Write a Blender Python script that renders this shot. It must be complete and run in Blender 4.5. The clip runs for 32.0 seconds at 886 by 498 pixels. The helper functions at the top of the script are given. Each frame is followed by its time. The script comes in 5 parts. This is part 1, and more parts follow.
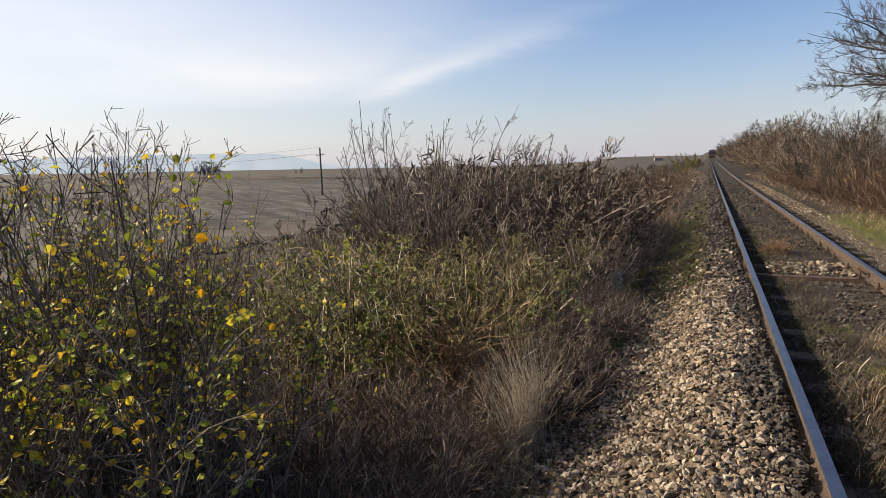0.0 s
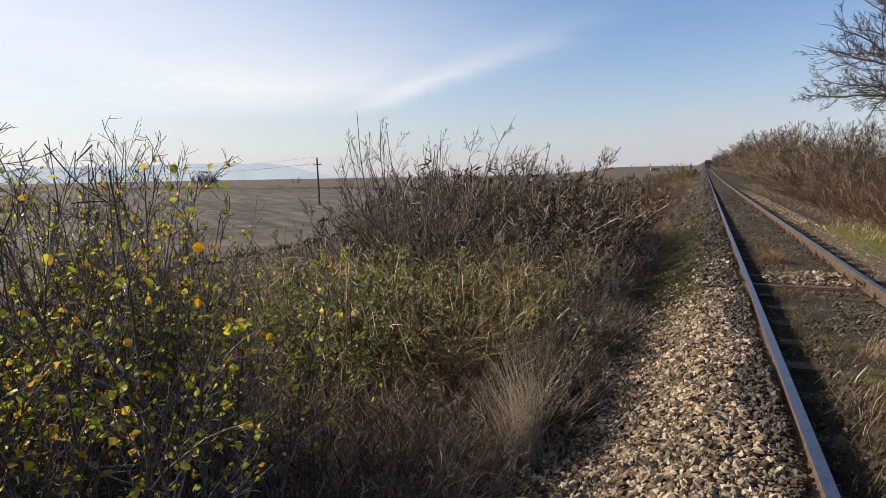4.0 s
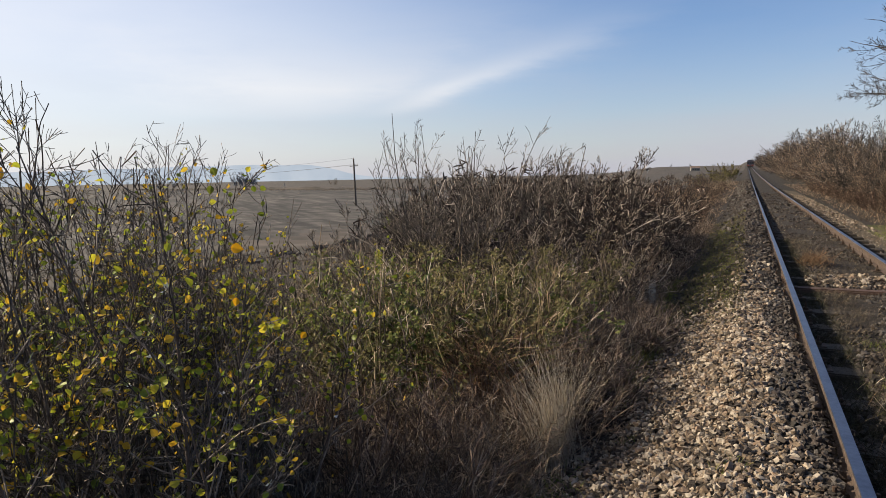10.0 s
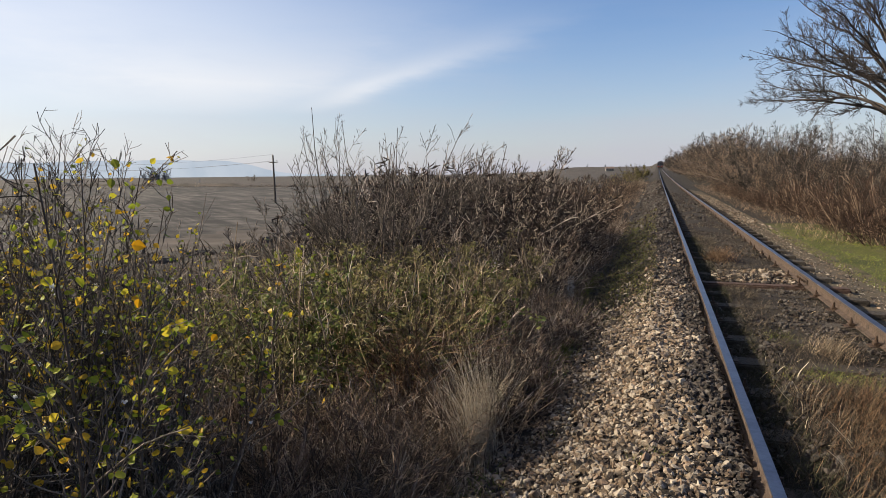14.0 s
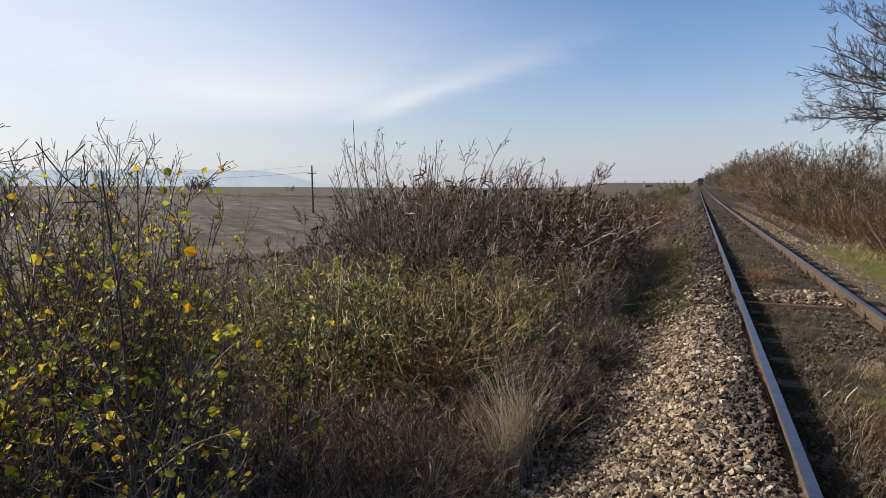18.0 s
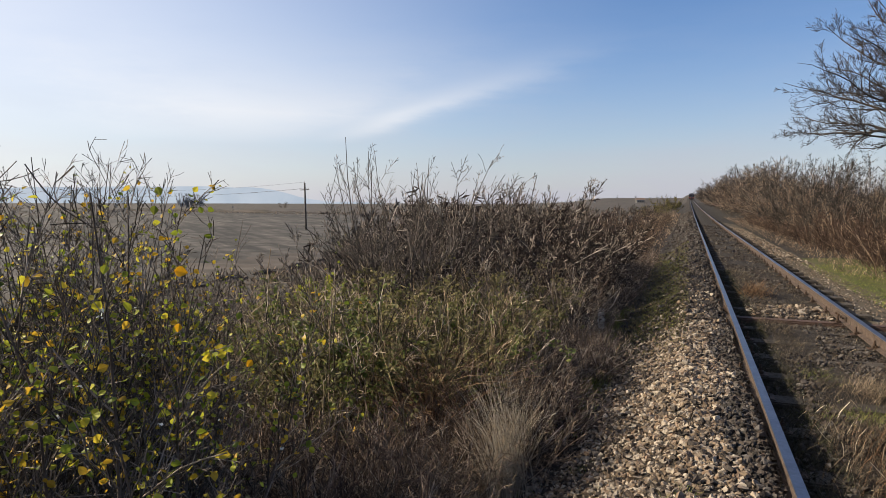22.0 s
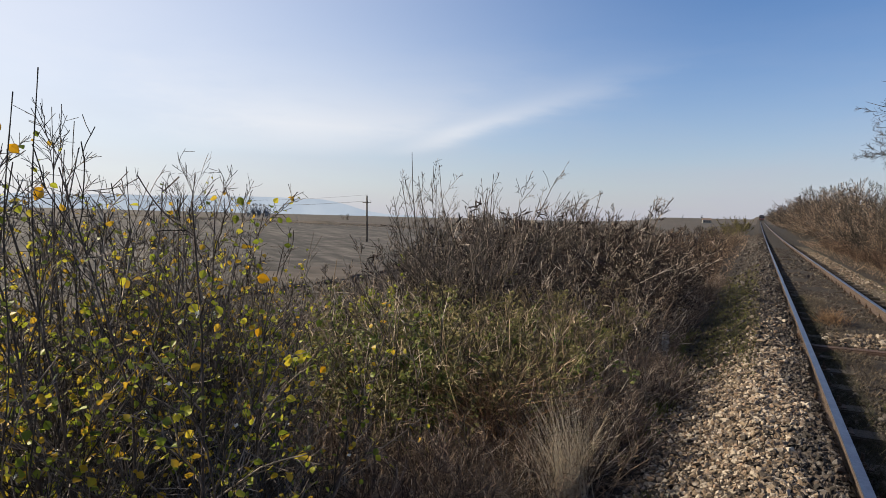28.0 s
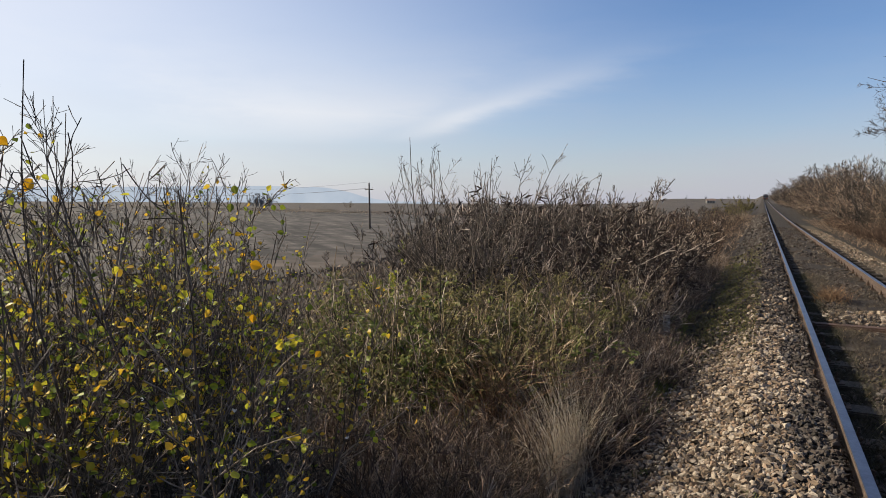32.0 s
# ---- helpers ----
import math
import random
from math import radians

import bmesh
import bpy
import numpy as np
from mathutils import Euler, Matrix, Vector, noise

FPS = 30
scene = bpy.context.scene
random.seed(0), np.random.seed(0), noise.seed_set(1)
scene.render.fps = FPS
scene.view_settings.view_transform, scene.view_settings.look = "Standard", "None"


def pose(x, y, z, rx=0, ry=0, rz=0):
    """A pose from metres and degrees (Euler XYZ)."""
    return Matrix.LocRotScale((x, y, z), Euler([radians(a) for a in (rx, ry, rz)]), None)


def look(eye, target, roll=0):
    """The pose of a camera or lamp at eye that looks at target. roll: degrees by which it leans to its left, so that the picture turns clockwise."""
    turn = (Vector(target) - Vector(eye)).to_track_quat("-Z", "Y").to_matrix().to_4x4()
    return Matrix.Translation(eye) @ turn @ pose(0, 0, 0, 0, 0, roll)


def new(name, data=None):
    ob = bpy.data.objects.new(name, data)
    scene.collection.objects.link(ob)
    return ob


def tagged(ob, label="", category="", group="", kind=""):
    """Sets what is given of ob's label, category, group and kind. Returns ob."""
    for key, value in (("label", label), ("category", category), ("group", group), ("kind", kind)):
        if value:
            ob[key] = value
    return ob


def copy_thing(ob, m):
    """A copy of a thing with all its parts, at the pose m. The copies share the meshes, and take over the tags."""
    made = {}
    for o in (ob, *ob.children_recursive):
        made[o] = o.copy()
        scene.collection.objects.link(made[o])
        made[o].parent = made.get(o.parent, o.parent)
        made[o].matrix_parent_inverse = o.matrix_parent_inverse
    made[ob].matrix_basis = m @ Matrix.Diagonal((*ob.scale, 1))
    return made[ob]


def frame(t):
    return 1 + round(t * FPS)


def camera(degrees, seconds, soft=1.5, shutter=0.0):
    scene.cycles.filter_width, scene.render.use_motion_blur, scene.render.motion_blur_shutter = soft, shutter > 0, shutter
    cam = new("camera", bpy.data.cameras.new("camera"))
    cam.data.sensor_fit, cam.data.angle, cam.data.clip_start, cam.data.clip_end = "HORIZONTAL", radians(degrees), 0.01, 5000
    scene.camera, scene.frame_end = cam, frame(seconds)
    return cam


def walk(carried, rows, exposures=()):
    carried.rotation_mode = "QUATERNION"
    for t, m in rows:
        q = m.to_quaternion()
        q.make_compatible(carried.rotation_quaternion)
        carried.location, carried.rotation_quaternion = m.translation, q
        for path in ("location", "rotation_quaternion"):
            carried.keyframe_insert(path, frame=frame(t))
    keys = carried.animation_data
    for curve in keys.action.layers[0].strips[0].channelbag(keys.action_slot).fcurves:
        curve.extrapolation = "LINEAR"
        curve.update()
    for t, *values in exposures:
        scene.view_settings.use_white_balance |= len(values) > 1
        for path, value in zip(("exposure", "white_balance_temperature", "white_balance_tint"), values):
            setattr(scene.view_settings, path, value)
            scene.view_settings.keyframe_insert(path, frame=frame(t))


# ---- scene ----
cam = camera(68.94, 32.0, soft=0.65)
PATH = [
    (0, (-0.602, -0.223, 1.528), (-1.355, 1.611, 1.266), -1.0),
    (0.5, (-0.612, -0.217, 1.528), (-1.359, 1.619, 1.265), -1.2),
    (1, (-0.621, -0.223, 1.526), (-1.356, 1.62, 1.273), -1.2),
    (1.5, (-0.616, -0.233, 1.526), (-1.351, 1.61, 1.278), -1.1),
    (2, (-0.617, -0.242, 1.525), (-1.354, 1.601, 1.282), -1.0),
    (2.5, (-0.613, -0.247, 1.526), (-1.358, 1.594, 1.291), -0.9),
    (3, (-0.607, -0.243, 1.528), (-1.35, 1.6, 1.3), -0.9),
    (3.5, (-0.6, -0.233, 1.528), (-1.343, 1.609, 1.3), -1.0),
    (5.5, (-0.612, -0.223, 1.525), (-1.369, 1.612, 1.275), -0.6),
    (6, (-0.608, -0.223, 1.527), (-1.369, 1.609, 1.274), -0.6),
    (6.5, (-0.617, -0.217, 1.525), (-1.398, 1.603, 1.249), -0.4),
    (7, (-0.613, -0.201, 1.523), (-1.427, 1.599, 1.212), -1.2),
    (7.5, (-0.6, -0.194, 1.525), (-1.421, 1.603, 1.214), -1.4),
    (8, (-0.582, -0.194, 1.529), (-1.402, 1.607, 1.241), -1.6),
    (8.5, (-0.566, -0.198, 1.534), (-1.408, 1.597, 1.269), -1.6),
    (9, (-0.555, -0.228, 1.529), (-1.403, 1.566, 1.284), -1.3),
    (9.5, (-0.566, -0.25, 1.532), (-1.409, 1.548, 1.293), -0.8),
    (10, (-0.566, -0.254, 1.535), (-1.412, 1.544, 1.307), -1.1),
    (10.5, (-0.571, -0.245, 1.537), (-1.406, 1.56, 1.32), -1.1),
    (11, (-0.575, -0.229, 1.53), (-1.371, 1.594, 1.317), -0.9),
    (11.5, (-0.592, -0.22, 1.529), (-1.331, 1.627, 1.325), -0.6),
    (12, (-0.597, -0.226, 1.529), (-1.304, 1.635, 1.333), -0.5),
    (12.5, (-0.6, -0.219, 1.528), (-1.27, 1.657, 1.344), -0.4),
    (13, (-0.602, -0.196, 1.526), (-1.217, 1.698, 1.345), -0.7),
    (13.5, (-0.6, -0.19, 1.523), (-1.21, 1.705, 1.322), -0.2),
    (14, (-0.588, -0.184, 1.52), (-1.212, 1.701, 1.283), -0.5),
    (14.5, (-0.583, -0.181, 1.524), (-1.259, 1.687, 1.291), -0.1),
    (15, (-0.574, -0.193, 1.527), (-1.281, 1.665, 1.302), -0.1),
    (15.5, (-0.576, -0.206, 1.525), (-1.318, 1.637, 1.297), 0.0),
    (17.5, (-0.609, -0.211, 1.517), (-1.327, 1.644, 1.307), 0.3),
    (18, (-0.612, -0.215, 1.519), (-1.338, 1.638, 1.322), 0.4),
    (18.5, (-0.611, -0.23, 1.514), (-1.34, 1.623, 1.323), 0.4),
    (19, (-0.609, -0.212, 1.519), (-1.302, 1.654, 1.325), -0.4),
    (19.5, (-0.604, -0.18, 1.522), (-1.266, 1.699, 1.341), -0.3),
    (20, (-0.601, -0.181, 1.522), (-1.253, 1.701, 1.341), -0.5),
    (20.5, (-0.598, -0.197, 1.528), (-1.265, 1.68, 1.354), -0.4),
    (21, (-0.598, -0.21, 1.527), (-1.27, 1.666, 1.352), -0.2),
    (21.5, (-0.608, -0.21, 1.526), (-1.297, 1.66, 1.357), -0.1),
    (22, (-0.604, -0.213, 1.53), (-1.312, 1.651, 1.382), 0.2),
    (22.5, (-0.608, -0.229, 1.536), (-1.329, 1.631, 1.392), 0.3),
    (23, (-0.616, -0.226, 1.532), (-1.364, 1.623, 1.396), 0.5),
    (23.5, (-0.621, -0.229, 1.525), (-1.404, 1.607, 1.398), 0.2),
    (24, (-0.576, -0.245, 1.528), (-1.389, 1.578, 1.408), 0.0),
    (24.5, (-0.562, -0.243, 1.53), (-1.349, 1.592, 1.409), 0.1),
    (25, (-0.583, -0.229, 1.527), (-1.348, 1.614, 1.398), 0.3),
    (25.5, (-0.601, -0.225, 1.528), (-1.451, 1.58, 1.39), 0.4),
    (26, (-0.604, -0.241, 1.529), (-1.483, 1.55, 1.393), 0.8),
    (26.5, (-0.61, -0.238, 1.524), (-1.484, 1.556, 1.398), 1.0),
    (28.5, (-0.645, -0.278, 1.533), (-1.526, 1.515, 1.44), 1.8),
    (29, (-0.644, -0.275, 1.529), (-1.53, 1.517, 1.448), 2.0),
    (29.5, (-0.636, -0.286, 1.524), (-1.528, 1.502, 1.431), 1.7),
    (30, (-0.628, -0.289, 1.523), (-1.513, 1.501, 1.402), 1.5),
    (30.5, (-0.631, -0.269, 1.526), (-1.503, 1.526, 1.39), 1.4),
    (31, (-0.625, -0.269, 1.524), (-1.504, 1.522, 1.381), 1.2),
    (31.5, (-0.611, -0.263, 1.525), (-1.491, 1.527, 1.379), 0.9),
    (32, (-0.581, -0.27, 1.524), (-1.465, 1.518, 1.375), 0.4),
]
walk(cam, [(t, look(eye, target, roll)) for t, eye, target, roll in PATH],
     exposures=((0, 1.06, 6850, 10), (3, 1.04, 6800, 10), (7, 0.99, 6650, 10), (10, 0.93, 6620, 10), (12, 0.93, 6600, 10), (14, 0.96, 6600, 10), (20, 0.95, 6580, 10), (24, 0.92, 6500, 10), (26, 0.88, 6500, 10), (32, 0.87, 6500, 10)))

# ---- world, sun, exposure ----
SUN_SIDE, SUN_UP = 101.0, 28.5          # degrees left of the track's direction, degrees above the horizon


def build_world():
    w = bpy.data.worlds.new("sky")
    scene.world = w
    w.use_nodes = True
    nt = w.node_tree
    nt.nodes.clear()
    N, L = nt.nodes.new, nt.links.new
    out, bg, sky = N("ShaderNodeOutputWorld"), N("ShaderNodeBackground"), N("ShaderNodeTexSky")
    sky.sky_type, sky.sun_disc = "NISHITA", False
    sky.sun_elevation, sky.sun_rotation = radians(SUN_UP), radians(-SUN_SIDE)
    sky.altitude, sky.air_density, sky.dust_density, sky.ozone_density = 60, 1.0, 0.4, 4.0
    co, sep = N("ShaderNodeTexCoord"), N("ShaderNodeSeparateXYZ")
    L(co.outputs["Generated"], sep.inputs[0])

    def m(op, a, b=0.0, c=0.0):
        n = N("ShaderNodeMath")
        n.operation = op
        for i, v in enumerate((a, b, c)):
            if isinstance(v, (int, float)):
                n.inputs[i].default_value = v
            else:
                L(v, n.inputs[i])
        return n.outputs[0]
    # high thin cloud, drawn on a flat layer far above
    z = m("MAXIMUM", sep.outputs[2], 0.02)
    px, py = m("DIVIDE", sep.outputs[0], z), m("DIVIDE", sep.outputs[1], z)
    along = m("ADD", m("MULTIPLY", px, -0.68), m("MULTIPLY", py, 0.73))
    across = m("ADD", m("MULTIPLY", px, 0.73), m("MULTIPLY", py, 0.68))
    comb = N("ShaderNodeCombineXYZ")
    L(m("ADD", m("MULTIPLY", sep.outputs[0], -2.2), m("MULTIPLY", sep.outputs[1], 1.2)), comb.inputs[0]); L(m("MULTIPLY", sep.outputs[1], 2.5), comb.inputs[1]); L(m("MULTIPLY", sep.outputs[2], 9.0), comb.inputs[2])
    veil = N("ShaderNodeTexNoise")
    veil.inputs["Scale"].default_value, veil.inputs["Detail"].default_value, veil.inputs["Roughness"].default_value = 1.0, 7, 0.6
    L(comb.outputs[0], veil.inputs["Vector"])
    streak = m("SUBTRACT", across, m("ADD", 2.42, m("MULTIPLY", m("SUBTRACT", veil.outputs["Fac"], 0.5), 1.6)))
    streak = m("POWER", 2.718, m("MULTIPLY", m("MULTIPLY", streak, streak), -9.0))
    fade = m("MULTIPLY", m("SMOOTH_MAX", m("SUBTRACT", 1.0, m("ABSOLUTE", m("DIVIDE", m("SUBTRACT", along, 7.2), 4.0))), 0.0, 0.2), streak)
    plume = m("SUBTRACT", across, m("ADD", 0.75, m("MULTIPLY", m("SUBTRACT", veil.outputs["Fac"], 0.5), 5.0)))
    plume = m("POWER", 2.718, m("MULTIPLY", m("MULTIPLY", plume, plume), -0.55))
    plume = m("MULTIPLY", m("SMOOTH_MAX", m("SUBTRACT", 1.0, m("ABSOLUTE", m("DIVIDE", m("SUBTRACT", along, 7.6), 4.5))), 0.0, 0.2), plume)
    fade = m("ADD", fade, m("MULTIPLY", plume, 1.15))
    soft = N("ShaderNodeMapRange")
    soft.inputs[1].default_value, soft.inputs[2].default_value = 0.42, 0.78
    L(veil.outputs["Fac"], soft.inputs[0])
    low = N("ShaderNodeMapRange")          # the veil thickens towards the horizon
    low.inputs[1].default_value, low.inputs[2].default_value, low.inputs[3].default_value, low.inputs[4].default_value = 0.0, 0.33, 1.0, 0.0
    L(sep.outputs[2], low.inputs[0])
    # pale glow of the haze towards the sun
    dot = N("ShaderNodeVectorMath")
    dot.operation = "DOT_PRODUCT"
    L(co.outputs["Generated"], dot.inputs[0])
    dot.inputs[1].default_value = (-math.sin(radians(SUN_SIDE)) * math.cos(radians(SUN_UP)), math.cos(radians(SUN_SIDE)) * math.cos(radians(SUN_UP)), math.sin(radians(SUN_UP)))
    glow = m("MULTIPLY", m("POWER", m("MAXIMUM", dot.outputs["Value"], 0.0), 1.7), 1.05)
    haze = m("MINIMUM", m("ADD", m("MULTIPLY", m("MULTIPLY", soft.outputs[0], low.outputs[0]), 0.35), m("MULTIPLY", m("MULTIPLY", low.outputs[0], low.outputs[0]), 0.8)), 0.95)
    white = m("MINIMUM", m("ADD", glow, m("MULTIPLY", fade, 0.38)), 0.94)
    blue = N("ShaderNodeHueSaturation")
    blue.inputs["Hue"].default_value = 0.507
    blue.inputs["Saturation"].default_value, blue.inputs["Value"].default_value = 1.12, 1.24
    L(sky.outputs[0], blue.inputs["Color"])
    under = blue.outputs[0]
    for fac, colour in ((haze, (4.6, 4.65, 5.45, 1)), (white, (8.6, 8.5, 8.55, 1))):
        mix = N("ShaderNodeMix")
        mix.data_type = "RGBA"
        L(fac, mix.inputs[0]); L(under, mix.inputs[6])
        mix.inputs[7].default_value = colour
        under = mix.outputs[2]
    L(mix.outputs[2], bg.inputs[0])
    bg.inputs[1].default_value = 0.06
    L(bg.outputs[0], out.inputs[0])


build_world()
sun = new("sun", bpy.data.lights.new("sun", "SUN"))
sun.data.energy, sun.data.angle, sun.data.color = 5.0, radians(0.6), (1.0, 0.86, 0.66)
SUN_WAY = Vector((-math.sin(radians(SUN_SIDE)) * math.cos(radians(SUN_UP)), math.cos(radians(SUN_SIDE)) * math.cos(radians(SUN_UP)), math.sin(radians(SUN_UP))))
sun.matrix_world = look(SUN_WAY * 50, (0, 0, 0))


# ---- materials ----
def surf(name, colours, scale=4.0, rough=0.85, bump=0.0, bump_scale=40.0, fine=30.0, per="", metal=0.0, through_light=0.0, val=0.35, spec=0.3):
    """A node material: colours blended by coarse noise, a finer noise on the value, and a change from piece to piece (per: island or object)."""
    mt = bpy.data.materials.new(name)
    mt.use_nodes = True
    nt = mt.node_tree
    N, L = nt.nodes.new, nt.links.new
    bs = nt.nodes["Principled BSDF"]
    co = N("ShaderNodeTexCoord")
    src = N("ShaderNodeNewGeometry") if per != "object" else N("ShaderNodeObjectInfo")
    vec = co.outputs["Object"]
    n1, n2, ramp = N("ShaderNodeTexNoise"), N("ShaderNodeTexNoise"), N("ShaderNodeValToRGB")
    n1.inputs["Scale"].default_value, n1.inputs["Detail"].default_value = scale, 5
    n2.inputs["Scale"].default_value, n2.inputs["Detail"].default_value = fine, 4
    L(vec, n1.inputs["Vector"]); L(vec, n2.inputs["Vector"])
    el = ramp.color_ramp.elements
    for i, c in enumerate(colours):
        p = 0.3 + 0.4 * i / max(1, len(colours) - 1)
        e = el[i] if i < 2 else el.new(p)
        e.position, e.color = p, (*c, 1)
    if len(colours) == 1:
        el[1].color = (*colours[0], 1)
    fac = n1.outputs["Fac"]
    rnd = None
    if per:
        rnd = src.outputs["Random Per Island"] if per == "island" else src.outputs["Random"]
        a = N("ShaderNodeMath")
        a.operation = "MULTIPLY_ADD"
        L(rnd, a.inputs[0]); a.inputs[1].default_value = 0.6
        b = N("ShaderNodeMath")
        b.operation = "MULTIPLY_ADD"
        L(fac, b.inputs[0]); b.inputs[1].default_value, b.inputs[2].default_value = 0.5, -0.05
        L(b.outputs[0], a.inputs[2])
        fac = a.outputs[0]
    L(fac, ramp.inputs[0])
    hsv = N("ShaderNodeHueSaturation")
    mr = N("ShaderNodeMapRange")
    mr.inputs[1].default_value, mr.inputs[2].default_value = 0.3, 0.7
    mr.inputs[3].default_value, mr.inputs[4].default_value = 1 - val, 1 + val
    L(n2.outputs["Fac"], mr.inputs[0]); L(mr.outputs[0], hsv.inputs["Value"]); L(ramp.outputs[0], hsv.inputs["Color"])
    L(hsv.outputs[0], bs.inputs["Base Color"])
    bs.inputs["Roughness"].default_value, bs.inputs["Metallic"].default_value = rough, metal
    bs.inputs["Specular IOR Level"].default_value = spec
    if bump:
        nb, bp = N("ShaderNodeTexNoise"), N("ShaderNodeBump")
        nb.inputs["Scale"].default_value, nb.inputs["Detail"].default_value = bump_scale, 6
        L(vec, nb.inputs["Vector"]); L(nb.outputs["Fac"], bp.inputs["Height"])
        bp.inputs["Strength"].default_value, bp.inputs["Distance"].default_value = bump, 0.02
        L(bp.outputs[0], bs.inputs["Normal"])
    if through_light:
        tr, mx = N("ShaderNodeBsdfTranslucent"), N("ShaderNodeMixShader")
        L(hsv.outputs[0], tr.inputs[0])
        mx.inputs[0].default_value = through_light
        L(bs.outputs[0], mx.inputs[1]); L(tr.outputs[0], mx.inputs[2])
        L(mx.outputs[0], nt.nodes["Material Output"].inputs[0])
    return mt


# verge soil is near black: shade under the brush is put into its tone
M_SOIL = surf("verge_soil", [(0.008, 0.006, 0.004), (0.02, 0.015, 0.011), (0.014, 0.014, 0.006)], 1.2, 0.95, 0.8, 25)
M_LAND = surf("dry_land", [(0.025, 0.021, 0.019), (0.058, 0.047, 0.039), (0.038, 0.034, 0.027), (0.07, 0.058, 0.048)], 0.03, 0.95, 0.6, 3, fine=0.3, val=0.5)
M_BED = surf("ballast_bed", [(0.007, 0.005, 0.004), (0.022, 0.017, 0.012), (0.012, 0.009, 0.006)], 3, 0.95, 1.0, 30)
M_GRIT = surf("buff_grit", [(0.036, 0.029, 0.018), (0.095, 0.074, 0.048), (0.061, 0.052, 0.028)], 2.5, 0.95, 1.0, 45)
M_GRASSY = surf("short_grass_ground", [(0.034, 0.038, 0.01), (0.064, 0.068, 0.017), (0.068, 0.06, 0.03)], 1.3, 0.95, 0.9, 40)
M_STONE = surf("crushed_stone", [(0.035, 0.028, 0.023), (0.15, 0.109, 0.071), (0.079, 0.054, 0.037), (0.213, 0.164, 0.114), (0.123, 0.107, 0.094), (0.166, 0.109, 0.07), (0.292, 0.249, 0.198)], 6, 0.85, 0.5, 60, per="island", val=0.25)
M_STONE_ONE = surf("crushed_stone_single", [(0.035, 0.028, 0.023), (0.15, 0.109, 0.071), (0.079, 0.054, 0.037), (0.213, 0.164, 0.114), (0.123, 0.107, 0.094), (0.166, 0.109, 0.07), (0.292, 0.249, 0.198)], 6, 0.85, 0.5, 60, per="object", val=0.25)
M_STONE_OIL_SHADE = surf("oil_shaded_stone", [(0.02, 0.017, 0.014), (0.054, 0.043, 0.036), (0.035, 0.025, 0.019), (0.081, 0.072, 0.065)], 6, 0.85, 0.5, 60, per="island", val=0.25)
M_RUST = surf("rusty_steel", [(0.035, 0.026, 0.022), (0.08, 0.057, 0.044), (0.06, 0.046, 0.038)], 8, 0.8, 0.5, 90, metal=0.2)
M_STEEL = surf("polished_rail_steel", [(0.2, 0.2, 0.23), (0.28, 0.28, 0.31)], 5, 0.38, 0.08, 120, metal=1.0, val=0.12)
M_TIE = surf("weathered_sleeper_wood", [(0.025, 0.02, 0.014), (0.054, 0.045, 0.036), (0.038, 0.031, 0.025)], 5, 0.9, 0.8, 45, per="object")
M_TIE_STEEL = surf("rusty_steel_sleeper", [(0.055, 0.033, 0.025), (0.085, 0.055, 0.043)], 6, 0.8, 0.5, 60, metal=0.2)
M_CLIP = surf("dark_rail_clip", [(0.035, 0.025, 0.02), (0.09, 0.055, 0.035)], 20, 0.75, 0.3, 90, metal=0.3)
M_BARK = surf("grey_brown_bark", [(0.055, 0.046, 0.039), (0.127, 0.107, 0.091)], 10, 0.9, 0.6, 60, per="island")
M_BARK_TREE = surf("dark_tree_bark", [(0.03, 0.024, 0.02), (0.075, 0.06, 0.05), (0.045, 0.036, 0.03)], 10, 0.9, 0.4, 60, per="island")
# far trees only: the distance haze is mixed into this bluish bark tone
M_HAZE_BARK = surf("hazed_far_bark", [(0.18, 0.19, 0.215), (0.24, 0.25, 0.275)], 0.4, 0.9, per="island")
M_BARK_DARK = surf("dark_shrub_bark", [(0.026, 0.022, 0.017), (0.089, 0.072, 0.059), (0.05, 0.04, 0.031), (0.239, 0.199, 0.168)], 12, 0.85, 0.5, 80, per="island")
M_BARK_MID = surf("grey_brown_stem_bark", [(0.036, 0.029, 0.023), (0.118, 0.095, 0.079), (0.068, 0.052, 0.044), (0.237, 0.196, 0.163)], 12, 0.85, 0.5, 80, per="island")
M_TWIG = surf("bare_twig", [(0.033, 0.028, 0.023), (0.208, 0.167, 0.138), (0.091, 0.072, 0.06), (0.344, 0.285, 0.235), (0.488, 0.42, 0.353)], 3, 0.85, per="island")
M_TWIG_RED = surf("red_brown_twig", [(0.029, 0.017, 0.013), (0.085, 0.053, 0.036), (0.053, 0.034, 0.026), (0.132, 0.09, 0.065), (0.262, 0.196, 0.138)], 3, 0.85, per="island")
M_TWIG_RUST = surf("rust_brown_twig", [(0.019, 0.01, 0.006), (0.065, 0.036, 0.023), (0.036, 0.02, 0.014), (0.104, 0.065, 0.044)], 3, 0.85, per="island")
M_TWIG_HEDGE = surf("grey_hedge_twig", [(0.007, 0.004, 0.004), (0.017, 0.014, 0.012), (0.009, 0.008, 0.008), (0.037, 0.031, 0.026)], 3, 0.85, per="island")
M_TWIG_TAN = surf("tan_twig", [(0.041, 0.03, 0.018), (0.227, 0.167, 0.106), (0.095, 0.067, 0.044), (0.47, 0.377, 0.268)], 3, 0.85, per="island")
M_TWIG_OLIVE = surf("olive_twig", [(0.03, 0.024, 0.012), (0.12, 0.102, 0.046), (0.06, 0.047, 0.026), (0.25, 0.21, 0.115)], 3, 0.85, per="island")
